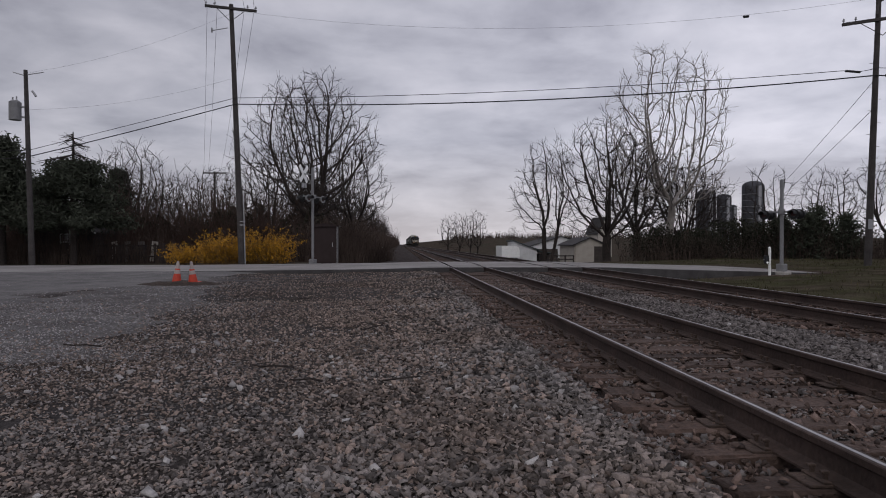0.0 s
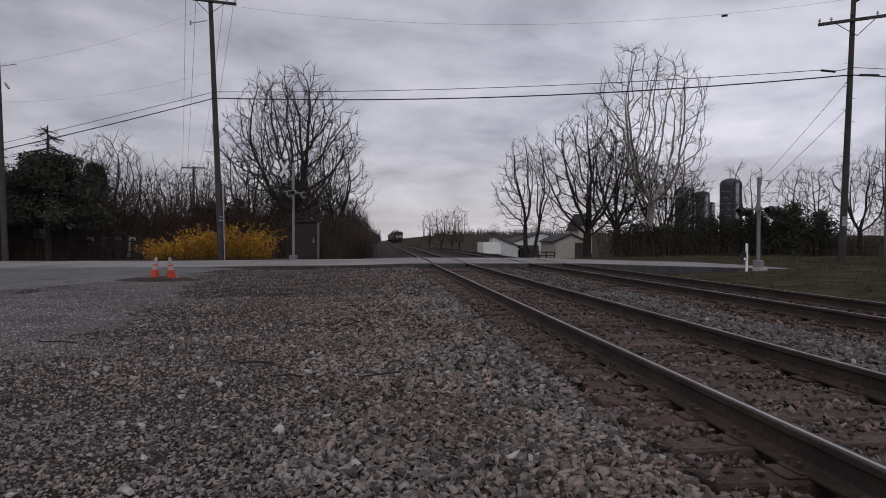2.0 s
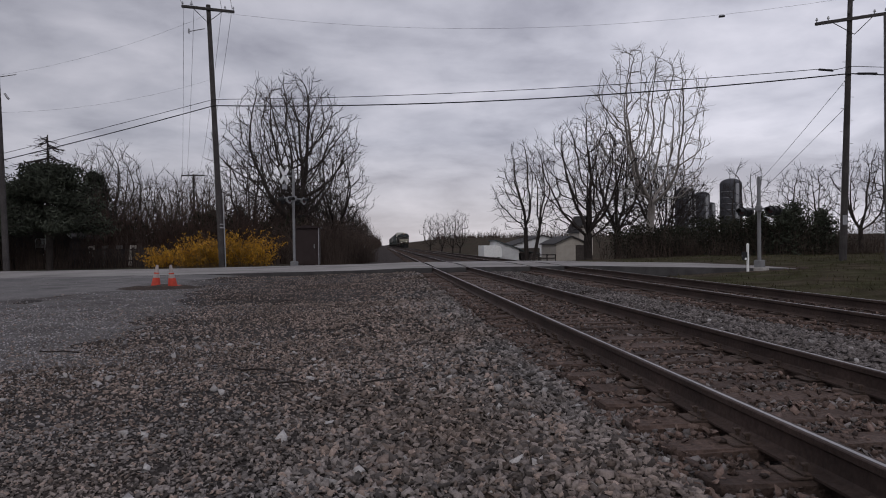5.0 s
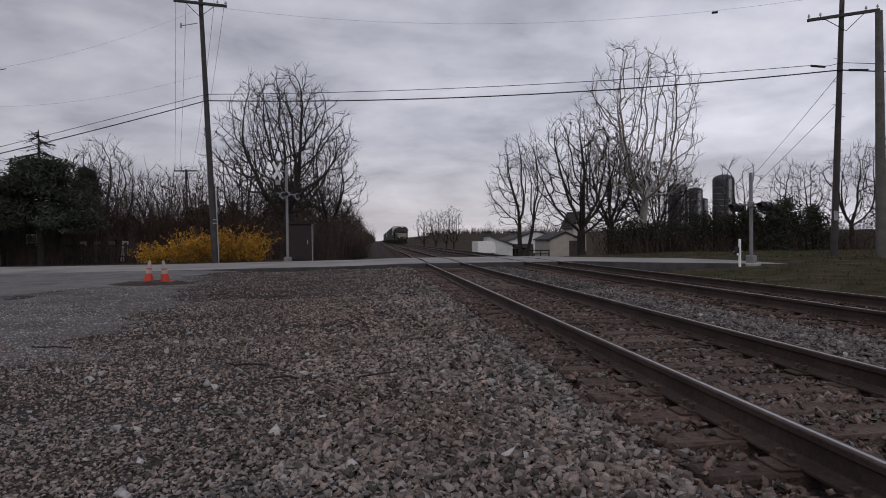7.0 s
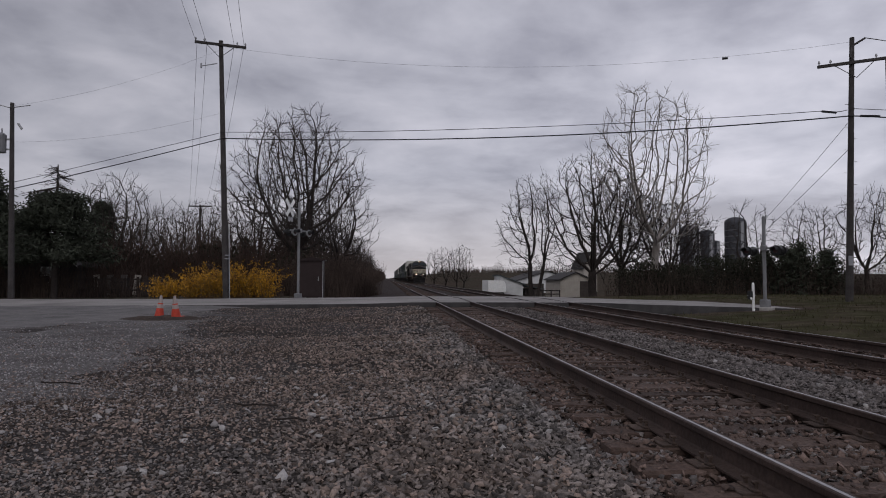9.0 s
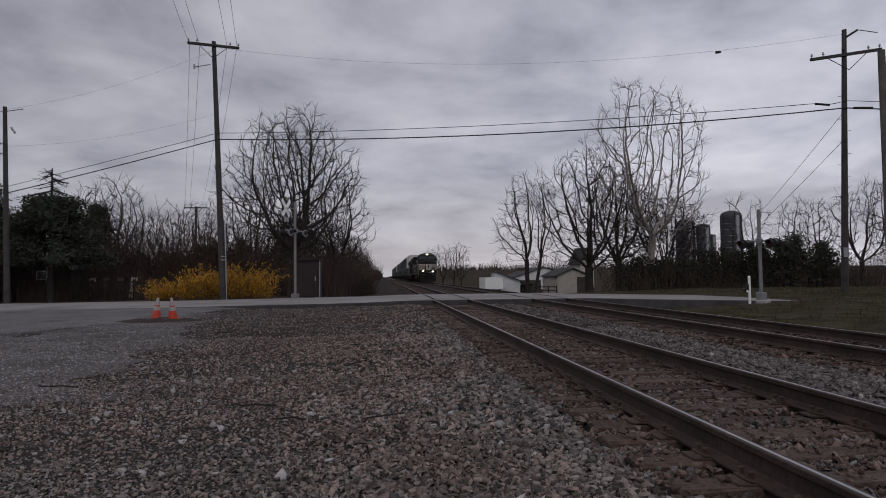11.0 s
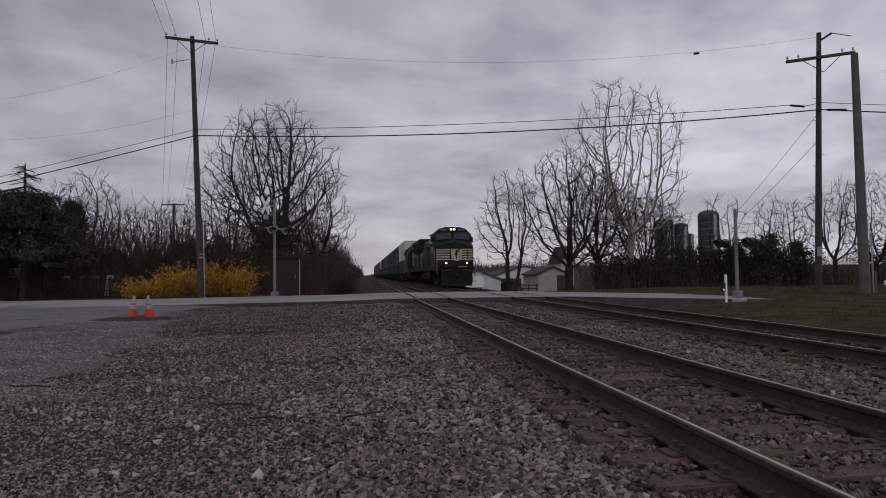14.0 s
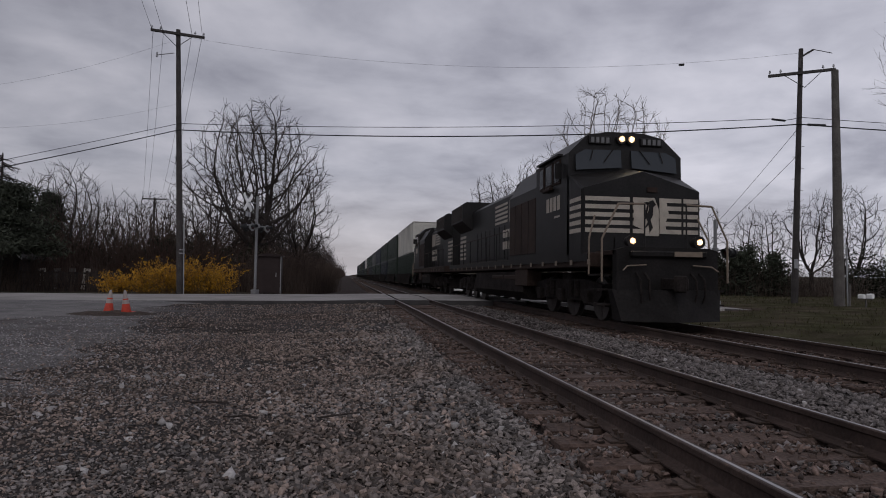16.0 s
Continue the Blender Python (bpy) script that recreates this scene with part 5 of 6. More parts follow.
    for s in (-1, 1):
        for z in rows:
            part("stripe", boxes((min(s * 1.525, s * 1.538), max(s * 1.525, s * 1.538), N0 + 0.1, 2.55, z, z + 0.105)), "stripe", nose)
    # plain emblem: two pale fields with a dark slanting figure between
    part("emblem_panel", prism([(0.02, 2.06), (0.40, 2.06), (0.40, 2.70), (0.30, 2.96), (0.18, 2.96), (0.10, 2.6)], N0 - 0.026, N0 - 0.016), "stripe", nose)
    part("emblem_panel", prism([(-0.24, 2.30), (0.02, 2.20), (0.08, 2.40), (0.02, 2.58), (0.10, 2.80), (-0.10, 2.98), (-0.24, 2.98)], N0 - 0.024, N0 - 0.014), "stripe", nose)
    part("emblem_panel", prism([(0.42, 2.12), (0.62, 2.12), (0.56, 2.36), (0.66, 2.60), (0.58, 2.98), (0.42, 2.98)], N0 - 0.022, N0 - 0.012), "stripe", nose)
    em = prism([(0.02, 2.22), (0.11, 2.40), (0.06, 2.52), (0.14, 2.70), (0.15, 2.90), (0.24, 2.93), (0.32, 2.82), (0.25, 2.76), (0.24, 2.56), (0.18, 2.44), (0.24, 2.26), (0.16, 2.14), (0.13, 2.32)], N0 - 0.04, N0 - 0.03)
    part("emblem", em, "loco", nose, "plain dark emblem on the nose")
    part("door", boxes((-0.72, -0.36, N0 - 0.03, N0 + 0.01, 1.68, 2.0)), "loco", nose)
    part("vent", boxes((0.1, 0.36, N0 - 0.03, N0 + 0.02, 3.12, 3.24)), "loco_brown", nose)
    part("platform", boxes((-1.2, 1.2, 0.6, N0, 1.55, 1.66), bevel=0.01), "loco_brown", t)
    for s in (-1, 1):
        d = part("ditch_light", tubes(((s * 0.8, 0.56, 1.86), (s * 0.8, 0.8, 1.86), 0.14, 0.11), sides=16), "loco", t)
        part("lens", tubes(((s * 0.8, 0.545, 1.86), (s * 0.8, 0.558, 1.86), 0.07), sides=16), "lamp" if lit else "windscreen", d, "glowing headlight" if lit else "")
        if lit:
            part("bulb", tubes(((s * 0.8, 0.535, 1.86), (s * 0.8, 0.546, 1.86), 0.024), sides=12), "bulb", d)
        part("bracket", boxes((s * 0.8 - 0.03, s * 0.8 + 0.03, 0.6, 0.68, 1.62, 1.76)), "loco", d)

    # cab
    prof = [(-1.53, 1.6), (1.53, 1.6), (1.53, 4.2), (1.04, 4.68), (0.5, 4.8), (-0.5, 4.8), (-1.04, 4.68), (-1.53, 4.2)]
    bm = prism(prof, 2.6, 5.4)
    for v in bm.verts:
        if v.co.y < 3 and v.co.z > 4:
            v.co.y += 0.08 if v.co.z < 4.5 else 0.12
    cab = part("cab", bm, "loco", t)
    for s in (-1, 1):
        w = prism([(s * 0.14, 3.86), (s * 1.36, 3.76), (s * 1.36, 4.16), (s * 1.1, 4.30), (s * 0.14, 4.32)], 2.585, 2.64)
        for v in w.verts:
            v.co.y += 0.08 * (v.co.z - 3.8) / 0.6
        q = part("windscreen", w, "windscreen", cab)
        part("wiper", tubes(((s * 0.35, 2.63, 4.34), (s * 0.62, 2.58, 3.98), 0.012), sides=5), "under", q)
        part("wiper", tubes(((s * 0.9, 2.62, 4.3), (s * 0.98, 2.58, 4.02), 0.012), sides=5), "under", q)
        nb = part("number_board", boxes((min(s * 0.40, s * 1.0), max(s * 0.40, s * 1.0), 2.64, 2.76, 4.46, 4.66), bevel=0.01), "loco", cab)
        for k in range(4):
            u = s * 0.7 + 0.135 * (k - 1.5)
            part("mark", boxes((u - 0.04, u + 0.04, 2.63, 2.642, 4.49, 4.63)), "loco_mark", nb)
        h = part("headlight", tubes(((s * 0.13, 2.6, 4.6), (s * 0.13, 2.8, 4.6), 0.13), sides=18), "loco", cab)
        part("lens", tubes(((s * 0.13, 2.585, 4.6), (s * 0.13, 2.598, 4.6), 0.08), sides=16), "lamp" if lit else "windscreen", h, "glowing headlight" if lit else "")
        if lit:
            part("bulb", tubes(((s * 0.13, 2.575, 4.6), (s * 0.13, 2.586, 4.6), 0.028), sides=12), "bulb", h)
        for y0, y1 in ((3.25, 3.75), (3.85, 4.45), (4.6, 5.0)):
            f = part("side_window", boxes((min(s * 1.52, s * 1.56), max(s * 1.52, s * 1.56), y0, y1, 3.5, 4.15), bevel=0.01), "loco_brown", cab)
            part("pane", boxes((min(s * 1.555, s * 1.57), max(s * 1.555, s * 1.57), y0 + 0.06, y1 - 0.06, 3.56, 4.09)), "windscreen", f)
        part("mirror", boxes((min(s * 1.56, s * 1.74), max(s * 1.56, s * 1.74), 3.1, 3.14, 3.6, 4.0)), "loco", cab)
        part("armrest", boxes((min(s * 1.54, s * 1.66), max(s * 1.54, s * 1.66), 3.8, 4.5, 3.38, 3.47), bevel=0.02), "loco_brown", cab)
        side = lambda u, v, d: (s * (1.533 + d), u, v)
        bars(cab, "mark", [(3.3 + 0.3 * k, 3.52 + 0.3 * k, 2.82, 3.2) for k in range(4)], "stripe", 0.006, side)
        bars(cab, "mark", [(3.3, 3.75, 2.62, 2.67)], "stripe", 0.006, side)
        part("sunshade", prism([(3.2, 4.22), (5.1, 4.22), (5.1, 4.27), (3.2, 4.27)], min(s * 1.5, s * 1.63), max(s * 1.5, s * 1.63), axis="x"), "loco", cab)
    part("antenna", tubes(((-0.3, 4.3, 4.78), (-0.3, 4.3, 4.98), 0.02)), "under", cab)

    # body behind the cab, hood, radiator wings
    aux = part("equipment_cab", prism([(-1.5, 1.6), (1.5, 1.6), (1.5, 3.7), (1.05, 4.42), (-1.05, 4.42), (-1.5, 3.7)], 5.4, 8.6), "loco", t)
    for s in (-1, 1):
        for k in range(4):
            y = 5.55 + 0.76 * k
            part("access_door", boxes((min(s * 1.49, s * 1.515), max(s * 1.49, s * 1.515), y, y + 0.68, 1.75, 3.4), bevel=0.008), "loco_brown", aux)
    hy1 = L - 4.2
    hood = part("hood", prism([(-0.98, 1.6), (0.98, 1.6), (0.98, 4.1), (0.75, 4.3), (-0.75, 4.3), (-0.98, 4.1)], 8.6, L - 0.9), "loco", t)
    n = int((hy1 - 8.8) / 0.85)
    for s in (-1, 1):
        for k in range(n):
            y = 8.75 + 0.85 * k
            part("access_door", boxes((min(s * 0.97, s * 1.0), max(s * 0.97, s * 1.0), y, y + 0.76, 1.75, 3.05), bevel=0.008), "loco", hood)
        side = lambda u, v, d: (s * (0.982 + d), u, v)
        bars(hood, "mark", [(9.0, 9.75, 3.12, 3.95), (9.9, 10.6, 3.12, 3.95)], "stripe", 0.008, side)
        bars(hood, "mark", [(10.9 + 0.0 * k, 12.9, 3.15 + 0.17 * k, 3.24 + 0.17 * k) for k in range(5)], "stripe", 0.008, side)
        side2 = lambda u, v, d: (s * (1.002 + d), u, v)
        bars(hood, "mark", [(9.2 + 0.4 * k, 9.5 + 0.4 * k, 2.55, 2.85) for k in range(6)] + [(9.2 + 0.4 * k, 9.5 + 0.4 * k, 2.1, 2.4) for k in range(6)], "stripe", 0.008, side2)
        bars(hood, "mark", [(L - 2.6, L - 1.0, 1.9 + 0.22 * k, 2.02 + 0.22 * k) for k in range(6)], "stripe", 0.008, side)
        # walkway rail
        y = 8.9
        rail_pts = []
        while y < L - 0.8:
            part("stanchion", tubes(((s * 1.47, y, 1.6), (s * 1.47, y, 2.62), 0.016), sides=5), "loco", t)
            rail_pts.append((s * 1.47, y, 2.62))
            y += 1.7
        part("handrail", tubes((rail_pts[0], rail_pts[-1], 0.018), sides=6), "loco_brown", t)
        for k in range(int((L - 2) / 1.15)):
            part("reflector", boxes((min(s * 1.53, s * 1.54), max(s * 1.53, s * 1.54), 1.2 + 1.15 * k, 1.36 + 1.15 * k, 1.34, 1.46)), "rail_white", t)
    part("exhaust", boxes((-0.4, 0.4, 11.0, 12.2, 4.28, 4.55), bevel=0.04), "under", hood)
    part("dynamic_brake", boxes((-0.85, 0.85, 8.9, 10.2, 4.25, 4.5), bevel=0.05), "loco", hood)
    part("radiator", prism([(-0.98, 3.3), (0.98, 3.3), (1.5, 3.75), (1.5, 4.55), (1.3, 4.68), (-1.3, 4.68), (-1.5, 4.55), (-1.5, 3.75)], hy1, L - 1.0), "loco", t)
    for s in (-1, 1):
        for k in range(9):
            part("grille_slat", boxes((min(s * 1.49, s * 1.515), max(s * 1.49, s * 1.515), hy1 + 0.15, L - 1.15, 3.84 + 0.075 * k, 3.88 + 0.075 * k)), "loco_brown", t)
    # tank, reservoirs, trucks
    c = L * 0.48
    # tank drawn extra long so the shaded gap between the trucks stays dark
    part("fuel_tank", prism([(-1.42, 1.2), (-1.42, 0.55), (-1.1, 0.3), (1.1, 0.3), (1.42, 0.55), (1.42, 1.2)], c - (3.4 if L > 20 else 2.2), c + (4.0 if L > 20 else 2.4)), "under", t)
    for s in (-1, 1):
        part("air_reservoir", tubes(((s * 1.22, c - 2.5, 1.02), (s * 1.22, c - 0.9, 1.02), 0.22), ((s * 1.22, c - 0.75, 1.02), (s * 1.22, c + 0.9, 1.02), 0.22), sides=14), "loco_brown", t)
        part("battery_box", boxes((min(s * 1.0, s * 1.47), max(s * 1.0, s * 1.47), c - 4.0, c - 2.6, 0.75, 1.28), bevel=0.02), "loco_brown", t)
    truck(t, 4.1)
    truck(t, L - 4.4)
    return t


ROLL = []   # (thing, distance of its front behind the train's front, turned)
LOCO_L = 21.9
lead = locomotive("black diesel locomotive with white nose stripes and lit headlights", LOCO_L, True)
ROLL.append((lead, 0.0, 0))
second = locomotive("second black diesel locomotive running cab backwards", 18.8, False)
ROLL.append((second, LOCO_L + 0.6 + 18.8, 180))

CONT = {"white": (0.62, 0.60, 0.55), "green": (0.018, 0.029, 0.021), "navy": (0.02, 0.024, 0.034), "grey": (0.10, 0.10, 0.10), "rust": (0.05, 0.03, 0.024)}
for k, c in CONT.items():
    M["cont_" + k] = material(k + "_container_paint", c, 0.55, vary=0.18, scale=0.8, fine=0.12, fine_scale=10, second=tuple(v * 0.6 for v in c), second_scale=0.4)


def container(kind, length, height, label):
    t = thing("container", (0, 0, 0), label, "container", group="stacked containers")
    mat = "cont_" + kind
    w = 1.27
    for s in (-1, 1):
        prof, y, k = [], 0.15, 0
        while y < length - 0.15:
            prof += [(s * (w - 0.02), y), (s * (w - 0.02), y + 0.16), (s * (w - 0.055), y + 0.22), (s * (w - 0.055), y + 0.36)]
            y += 0.42
        prof += [(s * (w - 0.1), prof[-1][1]), (s * (w - 0.1), 0.15)]
        part("side_wall", prism(prof, 0.12, height - 0.1, axis="z"), mat, t)
    part("end_wall", boxes((-w + 0.06, w - 0.06, 0.04, 0.1, 0.1, height - 0.1), *[(x, x + 0.07, 0.0, 0.04, 0.15, height - 0.15) for x in (-0.95, -0.35, 0.3, 0.9)]), mat, t)
    part("door", boxes((-w + 0.06, w - 0.06, length - 0.1, length - 0.04, 0.1, height - 0.1)), mat, t)
    part("roof", boxes((-w + 0.02, w - 0.02, 0.02, length - 0.02, height - 0.06, height)), mat, t)
    part("floor", boxes((-w + 0.02, w - 0.02, 0.02, length - 0.02, 0.02, 0.12)), mat, t)
    for sx in (-1, 1):
        for y in (0.0, length - 0.14):
            part("corner_post", boxes((min(sx * (w - 0.14), sx * w), max(sx * (w - 0.14), sx * w), y, y + 0.14, 0, height)), mat, t)
    for z in (0.0, height - 0.12):
        for sx in (-1, 1):
            part("side_rail", boxes((min(sx * (w - 0.06), sx * w), max(sx * (w - 0.06), sx * w), 0.14, length - 0.14, z + 0.005, z + 0.12)), mat, t)
    return t


def well_car():
    t = thing("well_car", (0, 0, 0), "dark low-slung container well car of a freight train", "freight car", group="well cars")
    for s in (-1, 1):
        part("side_sill", prism([(2.6, 0.32), (15.6, 0.32), (16.6, 1.0), (16.6, 1.25), (1.6, 1.25), (1.6, 1.0)], s * 1.36, s * 1.46, axis="x"), "under", t)
        for k in range(12):
            part("rib", boxes((min(s * 1.46, s * 1.5), max(s * 1.46, s * 1.5), 3.0 + 1.1 * k, 3.1 + 1.1 * k, 0.36, 1.22)), "under", t)
    part("floor", boxes((-1.36, 1.36, 2.4, 15.8, 0.3, 0.4)), "under", t)
    for a, b in ((0.1, 2.0), (16.2, 18.1)):
        part("platform", boxes((-1.3, 1.3, a, b, 1.0, 1.2), bevel=0.02), "under", t)
    truck(t, 1.0, 1.7, 2, 0.46)
    part("coupler", boxes((-0.14, 0.14, -0.4, 0.3, 0.75, 1.0)), "under", t)
    return t


car0 = well_car()
start = LOCO_L + 0.6 + 18.8 + 0.7
car_wheels = [w for w in WHEELS if w[0].parent == car0]
kinds = {k: None for k in CONT}
words = {"white": "dirty white upper container of a double stack", "green": "dark green corrugated container of a double stack", "navy": "dark blue corrugated container of a double stack",
         "grey": "dull grey corrugated container of a double stack", "rust": "dark rust-red corrugated container of a double stack"}
upper = ["white", "green", "green", "navy", "grey", "green", "green", "white", "navy", "green", "rust", "green", "grey", "green", "navy", "green"]
lower = ["green", "green", "navy", "green", "green", "navy", "rust", "green", "green", "navy", "green", "green", "navy", "green", "green", "navy"]


def get_container(kind):
    if kinds[kind] is None:
        kinds[kind] = container(kind, 16.1, 2.72, words[kind])
        return kinds[kind]
    return copy_thing(kinds[kind], pose(0, 0, 0))


for k in range(16):
    car = car0 if k == 0 else copy_thing(car0, pose(0, 0, 0))
    y = start + 18.3 * k
    ROLL.append((car, y, 0))
    for kind, z in ((lower[k], 0.42), (upper[k], 0.42 + 2.74)):
        ROLL.append((get_container(kind), y + 1.05, z))


# ---- loose stones: the gravel nearest the walkway, then coarser farther off ----
CUBE_V = np.array([(x, y, z) for x in (-1, 1) for y in (-1, 1) for z in (-1, 1)], float) * 0.72
CUBE_F = np.array([(0, 1, 3, 2), (4, 6, 7, 5), (0, 4, 5, 1), (2, 3, 7, 6), (1, 5, 7, 3)])


def stones(name, x, y, size, mat, label, seed, sink=0.35, height=bed):
    r = np.random.RandomState(seed)
    n = len(x)
    v = np.repeat(CUBE_V[None], n, 0)
    # irregular, angular: push the corners of a block, then press it against random planes
    v = v * r.uniform(0.55, 1.3, (n, 8, 1)) + r.uniform(-0.2, 0.2, (n, 8, 3))
    for _ in range(2):
        d = r.normal(size=(n, 3))
        d /= np.linalg.norm(d, axis=1, keepdims=True)
        h = r.uniform(0.4, 0.8, n)
        over = np.maximum(np.einsum("nkc,nc->nk", v, d) - h[:, None], 0)
        v = v - over[:, :, None] * d[:, None, :]
    v = v * (r.uniform(0.75, 1.35, (n, 1, 3)) * np.array([1.4, 1.05, 0.58]))
    q = r.normal(size=(n, 4)) * np.array([1.0, 0.26, 0.26, 1.0])
    q /= np.linalg.norm(q, axis=1, keepdims=True)
    w, a, b, c = q.T
    R = np.stack([1 - 2 * (b * b + c * c), 2 * (a * b - c * w), 2 * (a * c + b * w), 2 * (a * b + c * w), 1 - 2 * (a * a + c * c), 2 * (b * c - a * w),
                  2 * (a * c - b * w), 2 * (b * c + a * w), 1 - 2 * (a * a + b * b)], 1).reshape(n, 3, 3)
    v = np.einsum("nij,nkj->nki", R, v) * size[:, None, None]
    z = height(x, y) + size * (0.75 - sink) * r.uniform(-0.8, 2.6, n)
    v = v + np.stack([x, y, z], 1)[:, None, :]
    f = (np.arange(n)[:, None, None] * 8 + CUBE_F[None]).reshape(-1, 4)
    return tagged(mesh_arrays(name, v.reshape(-1, 3), f, mat), label, "gravel", kind="stuff")


def scatter(x0, x1, y0, y1, per_m2, seed, keep=None):
    r = np.random.RandomState(seed)
    n = int((x1 - x0) * (y1 - y0) * per_m2)
    x, y = r.uniform(x0, x1, n), r.uniform(y0, y1, n)
    k = (x > -0.78 * y - 0.4) & (x < 0.82 * y + 1.5)
    if keep is not None:
        k &= keep(x, y)
    for cx in TRACKS:   # nothing on the rails
        for s in (-1, 1):
            k &= np.abs(x - cx - s * (G + 0.036)) > 0.13
    return x[k], y[k], r


def on_ties(x, y):
    """Fewer stones on the timber than between."""
    near = np.zeros(len(x), bool)
    for cx in TRACKS:
        near |= np.abs(x - cx) < 1.35
    phase = np.abs(((y + 4.0) / 0.5 + 0.5) % 1 - 0.5) * 0.5
    return ~near | (phase > 0.12)


# ballast shoulder and lot by distance: size grows as the pieces thin out
for name, box4, dens, lo, hi, sd in (
        ("near_gravel", (-2.6, 5.0, 1.6, 4.6), 2000, 0.011, 0.028, 1), ("mid_gravel", (-7.2, 7.0, 4.6, 8.5), 980, 0.012, 0.030, 2),
        ("far_gravel", (-13, 9.2, 8.5, 14.0), 340, 0.016, 0.033, 3), ("distant_gravel", (-13.0, 9.6, 14.0, 26.4), 90, 0.019, 0.034, 4)):
    x, y, r = scatter(*box4, dens, sd, on_ties)
    # coarse ballast by the track, finer and sparser out on the lot, rusty between the rails
    coarse = step(x + 0.5 * wave(x, y, 0.8, 6), -1.6, 1.0)
    size = (lo + (hi - lo) * r.uniform(0, 1, len(x)) ** 1.7) * (0.58 + 0.42 * coarse)
    rust = np.zeros(len(x), bool)
    for cx in TRACKS:
        rust |= np.abs(x - cx) < 1.25 + 0.25 * r.uniform(-1, 1, len(x))
    dirty = ~rust & (x > 4.0)
    clean = ~rust & ~dirty
    if sd == 4:
        clean &= (x > -0.25 * (26 - y) - 5.0) | (r.uniform(0, 1, len(x)) < 0.5)
    # out on the lot the stone is finer and bluish; a brown, trodden band runs between it and the ballast
    wob = 0.8 * wave(x, y, 0.7, 14) + 0.5 * wave(x, y, 2.1, 15)
    lot = 1 - step(x + 0.16 * (y - 6) + wob + r.normal(0, 0.5, len(x)), -3.4, -1.6)
    blue = clean & (r.uniform(0, 1, len(x)) < lot * step(y + wob, 4.0, 8.0) * 0.9)
    trodden = (1 - step(x + wob, -1.2, 1.0)) * step(y + 1.5 * wob, 3.0, 7.0) * 0.6 + 0.22
    brown = clean & ~blue & (x < 1.2) & (r.uniform(0, 1, len(x)) < trodden)
    size[blue] *= 0.8
    grey = clean & ~blue & ~brown
    stones(name, x[grey], y[grey], size[grey], "stone", "angular grey crushed stone", 10 + sd)
    stones(name.replace("gravel", "lot_stone"), x[blue], y[blue], size[blue], "blue_stone", "fine blue-grey crushed stone on the lot", 70 + sd)
    stones(name.replace("gravel", "brown_gravel"), x[brown], y[brown], size[brown], "brown_stone", "brown trodden crushed stone", 80 + sd)
    stones(name.replace("gravel", "dirty_ballast"), x[dirty], y[dirty], size[dirty], "dirty_stone", "dirty dark ballast stone between the tracks", 60 + sd)
    stones(name.replace("gravel", "track_ballast"), x[rust], y[rust], size[rust] * 0.85, "track_stone", "rusty brown ballast stone between the ties", 40 + sd, sink=0.25)
# the cribs between the ties are filled with broken stone, grey and rust mixed
for cx, far, dens, sd in ((TRACKS[0], 9.0, 800, 33), (TRACKS[0], 22.0, 230, 34), (TRACKS[1], 22.0, 180, 35)):
    x, y, r = scatter(cx - 1.45, cx + 1.45, 1.6 if sd != 34 else 9.0, far, dens, sd, on_ties)
    size = (0.014 if sd == 33 else 0.02) + 0.013 * r.uniform(0, 1, len(x)) ** 1.5
    k = r.uniform(0, 1, len(x)) < 0.4
    crib = lambda x, y: np.full(len(x), TIE_Z - 0.042) + 0.015 * wave(x, y, 2.0, 7)
    stones("crib_stone", x[k], y[k], size[k], "dirty_stone", "grey broken stone between the ties", 100 + sd, height=crib)
    stones("crib_stone", x[~k], y[~k], size[~k], "track_stone", "rusty broken stone between the ties", 110 + sd, height=crib)
# the lot goes on round and behind the camera
rb = np.random.RandomState(51)
x, y = rb.uniform(-9, 1.4, 9000), rb.uniform(-5.5, 9, 9000)
k = ~((x > -0.78 * y - 0.4) & (y > 1.6))
stones("lot_gravel", x[k], y[k], rb.uniform(0.02, 0.045, k.sum()), "stone", "angular grey crushed stone", 52)
x, y, r = scatter(-3.5, 5.0, 1.7, 9.0, 7, 21, on_ties)
stones("pale_gravel", x, y, 0.014 + 0.024 * r.uniform(0, 1, len(x)) ** 2, "pale_stone", "scattered pale limestone pieces", 22, sink=0.2)
x, y, r = scatter(1.5, 8.5, 1.6, 14.0, 300, 31, lambda x, y: ~on_ties(x, y))
k = r.uniform(0, 1, len(x)) < 0.5
stones("tie_gravel", x[k], y[k], 0.011 + 0.017 * r.uniform(0, 1, k.sum()) ** 1.5, "track_stone", "small stones lying on the ties", 32, sink=0.1, height=lambda x, y: np.full(len(x), TIE_Z))

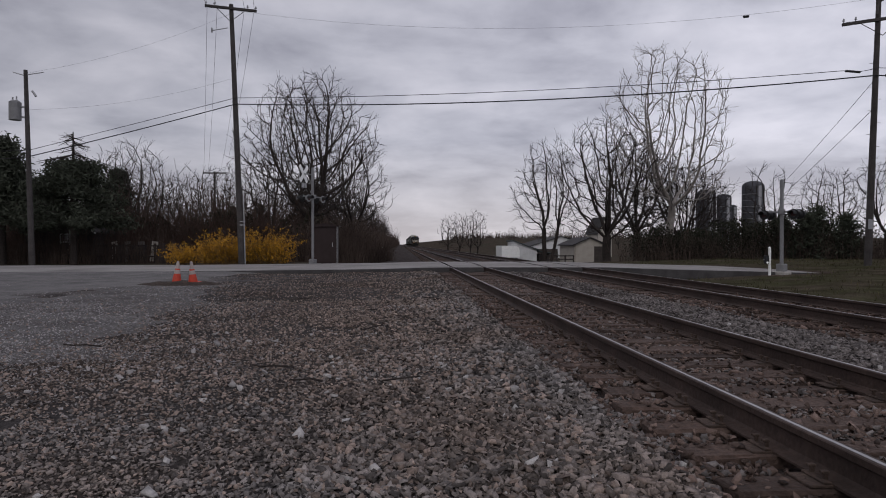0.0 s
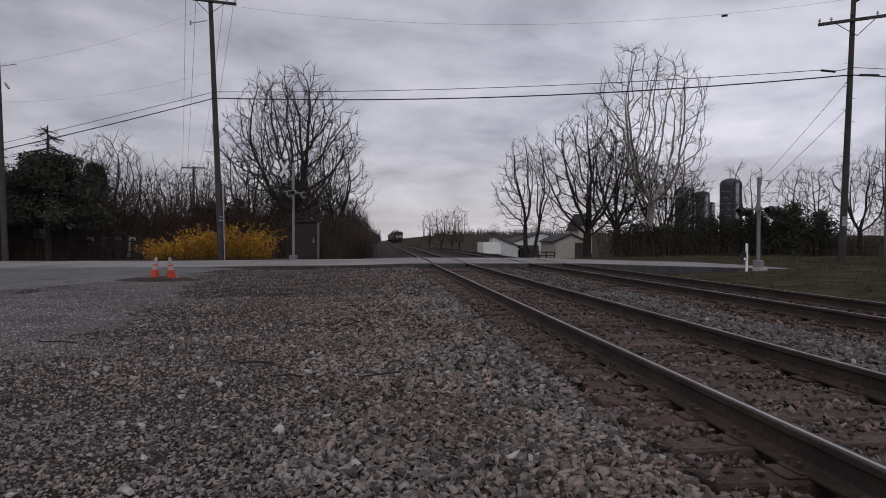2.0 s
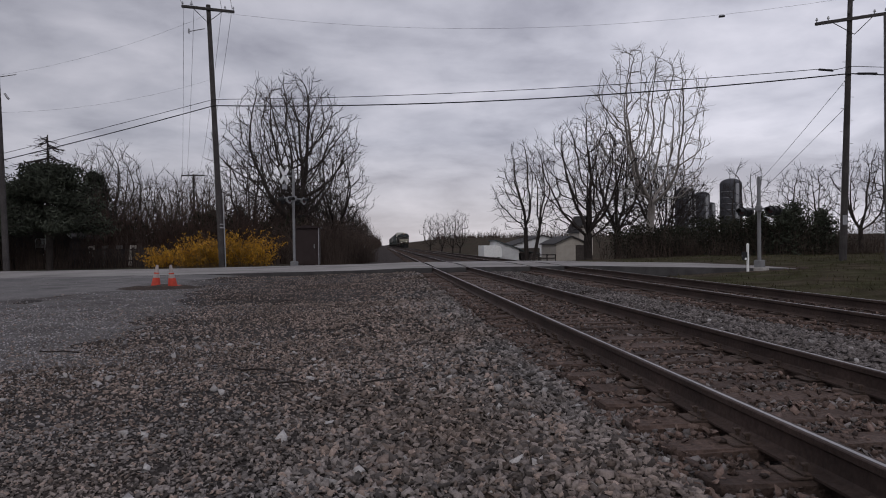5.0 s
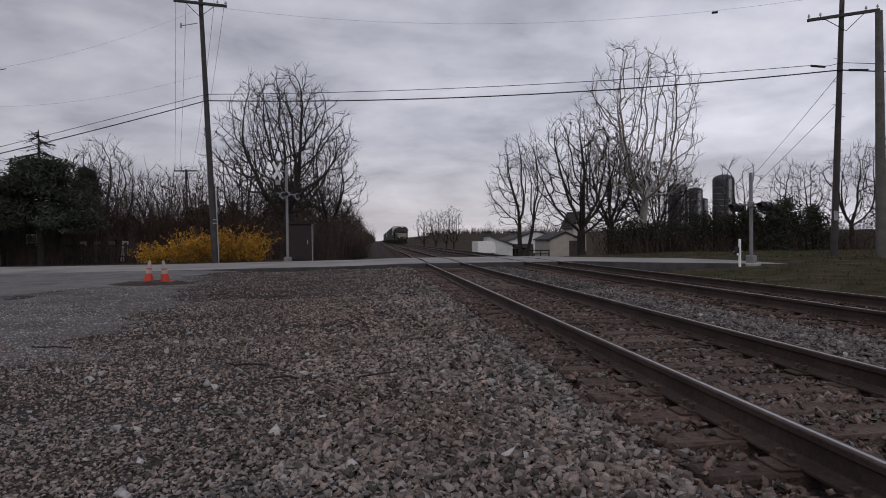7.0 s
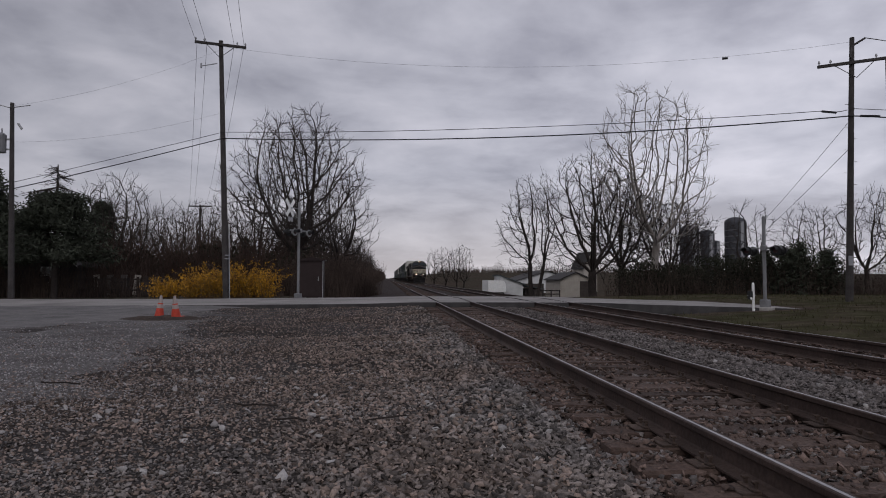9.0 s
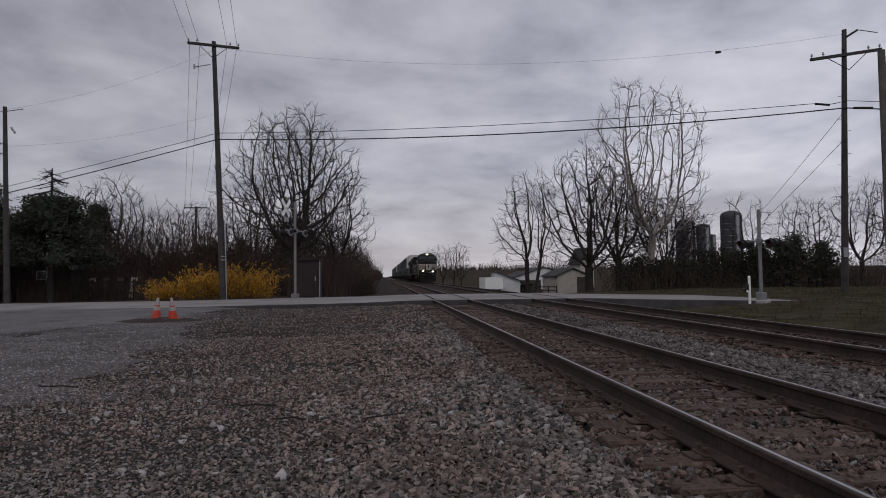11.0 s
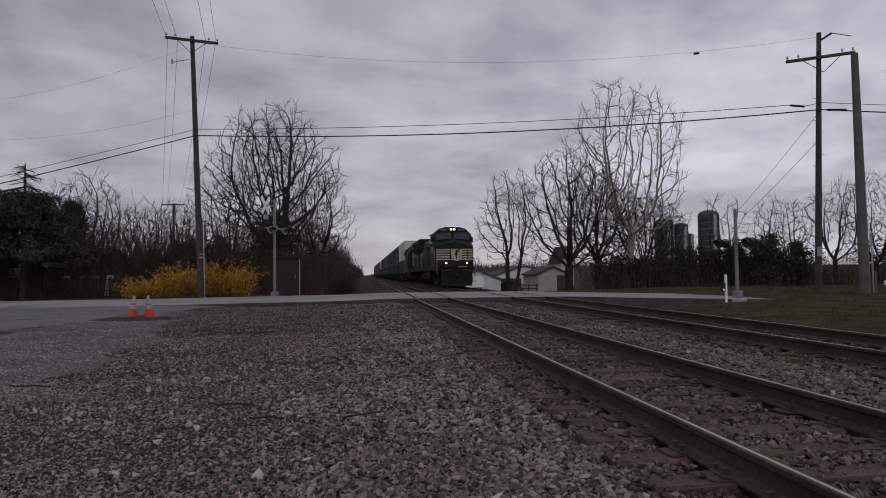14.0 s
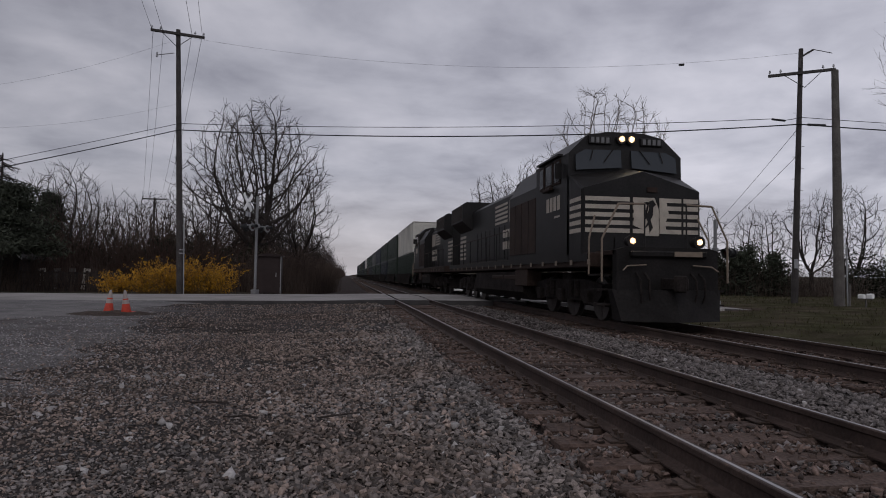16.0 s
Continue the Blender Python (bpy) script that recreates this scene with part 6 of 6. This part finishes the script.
# grass tufts on the verge
rg = np.random.RandomState(44)
n = 16000
x, y = rg.uniform(11, 40, n), rg.uniform(10, 42, n)
k = (np.sin(x * 1.7 + y) + np.sin(y * 1.3 - x * .6) + rg.uniform(-1, 1, n)) > -0.2
k &= np.abs(y - 31.1 - (x - 5) * ROAD_TURN) > np.where(x < 17, 5.4, 0)
x, y = x[k], y[k]
z = verge(x, y)
h = rg.uniform(0.04, 0.16, len(x))
a = rg.uniform(0, 6.28, len(x))
w = 0.018
base = np.stack([x, y, z], 1)
tip = base + np.stack([rg.normal(0, .05, len(x)), rg.normal(0, .05, len(x)), h], 1)
side = np.stack([np.cos(a) * w, np.sin(a) * w, np.zeros(len(x))], 1)
v = np.stack([base - side, base + side, tip], 1).reshape(-1, 3)
M["tuft"] = material("grass_tufts", (0.062, 0.060, 0.030), 1.0, spec=0.0, vary=0.3, scale=0.6, second=(0.10, 0.082, 0.056), second_scale=0.5, island=0.35)
tagged(mesh_arrays("grass_tufts", v, np.arange(3 * len(x)).reshape(-1, 3), "tuft"), "short dull green and straw grass tufts", "grass", kind="stuff")

# dead sticks and dark clods on the lot
rs = random.Random(77)
for k in range(16):
    x, y = rs.uniform(-4.5, 0.8), rs.uniform(4.5, 17)
    L = rs.uniform(0.08, 0.3)
    z = float(bed(np.array([x]), np.array([y]))[0]) + 0.035
    pts = [(-L, 0, 0), (-L * 0.2, rs.uniform(-.03, .03), 0.012), (L * 0.5, rs.uniform(-.03, .03), 0.006), (L, rs.uniform(-.05, .05), 0.01)]
    st = tagged(link("stick", pipe([Vector(p) for p in pts], 0.009, 5), "bark"), "dark broken stick lying on the gravel", "stick", group="sticks")
    st.matrix_basis = pose(x, y, z, 0, 0, rs.uniform(0, 180))


# ---- what moves ----
SPEED, END_Y = 17.5, 12.6   # metres a second; where the train's front stands at the last second


def front_y(t):
    return END_Y + SPEED * (16.0 - t)


def motions():
    for ob, back, extra in ROLL:
        turned = extra == 180
        z = RAIL_Z + (0.0 if turned else extra)
        walk(ob, [(t, pose(TRACKS[1], front_y(t) + back, z, 0, 0, 180 if turned else 0)) for t in (0, 4, 8, 12, 16)])
    step_t = 1 / 30
    for w, y, r in WHEELS:
        sign = -1 if w.parent == second else 1
        rows = [(k * step_t, pose(0, y, r, sign * math.degrees(SPEED * k * step_t / r), 0, 0)) for k in range(481)]
        walk(w, rows)


motions()
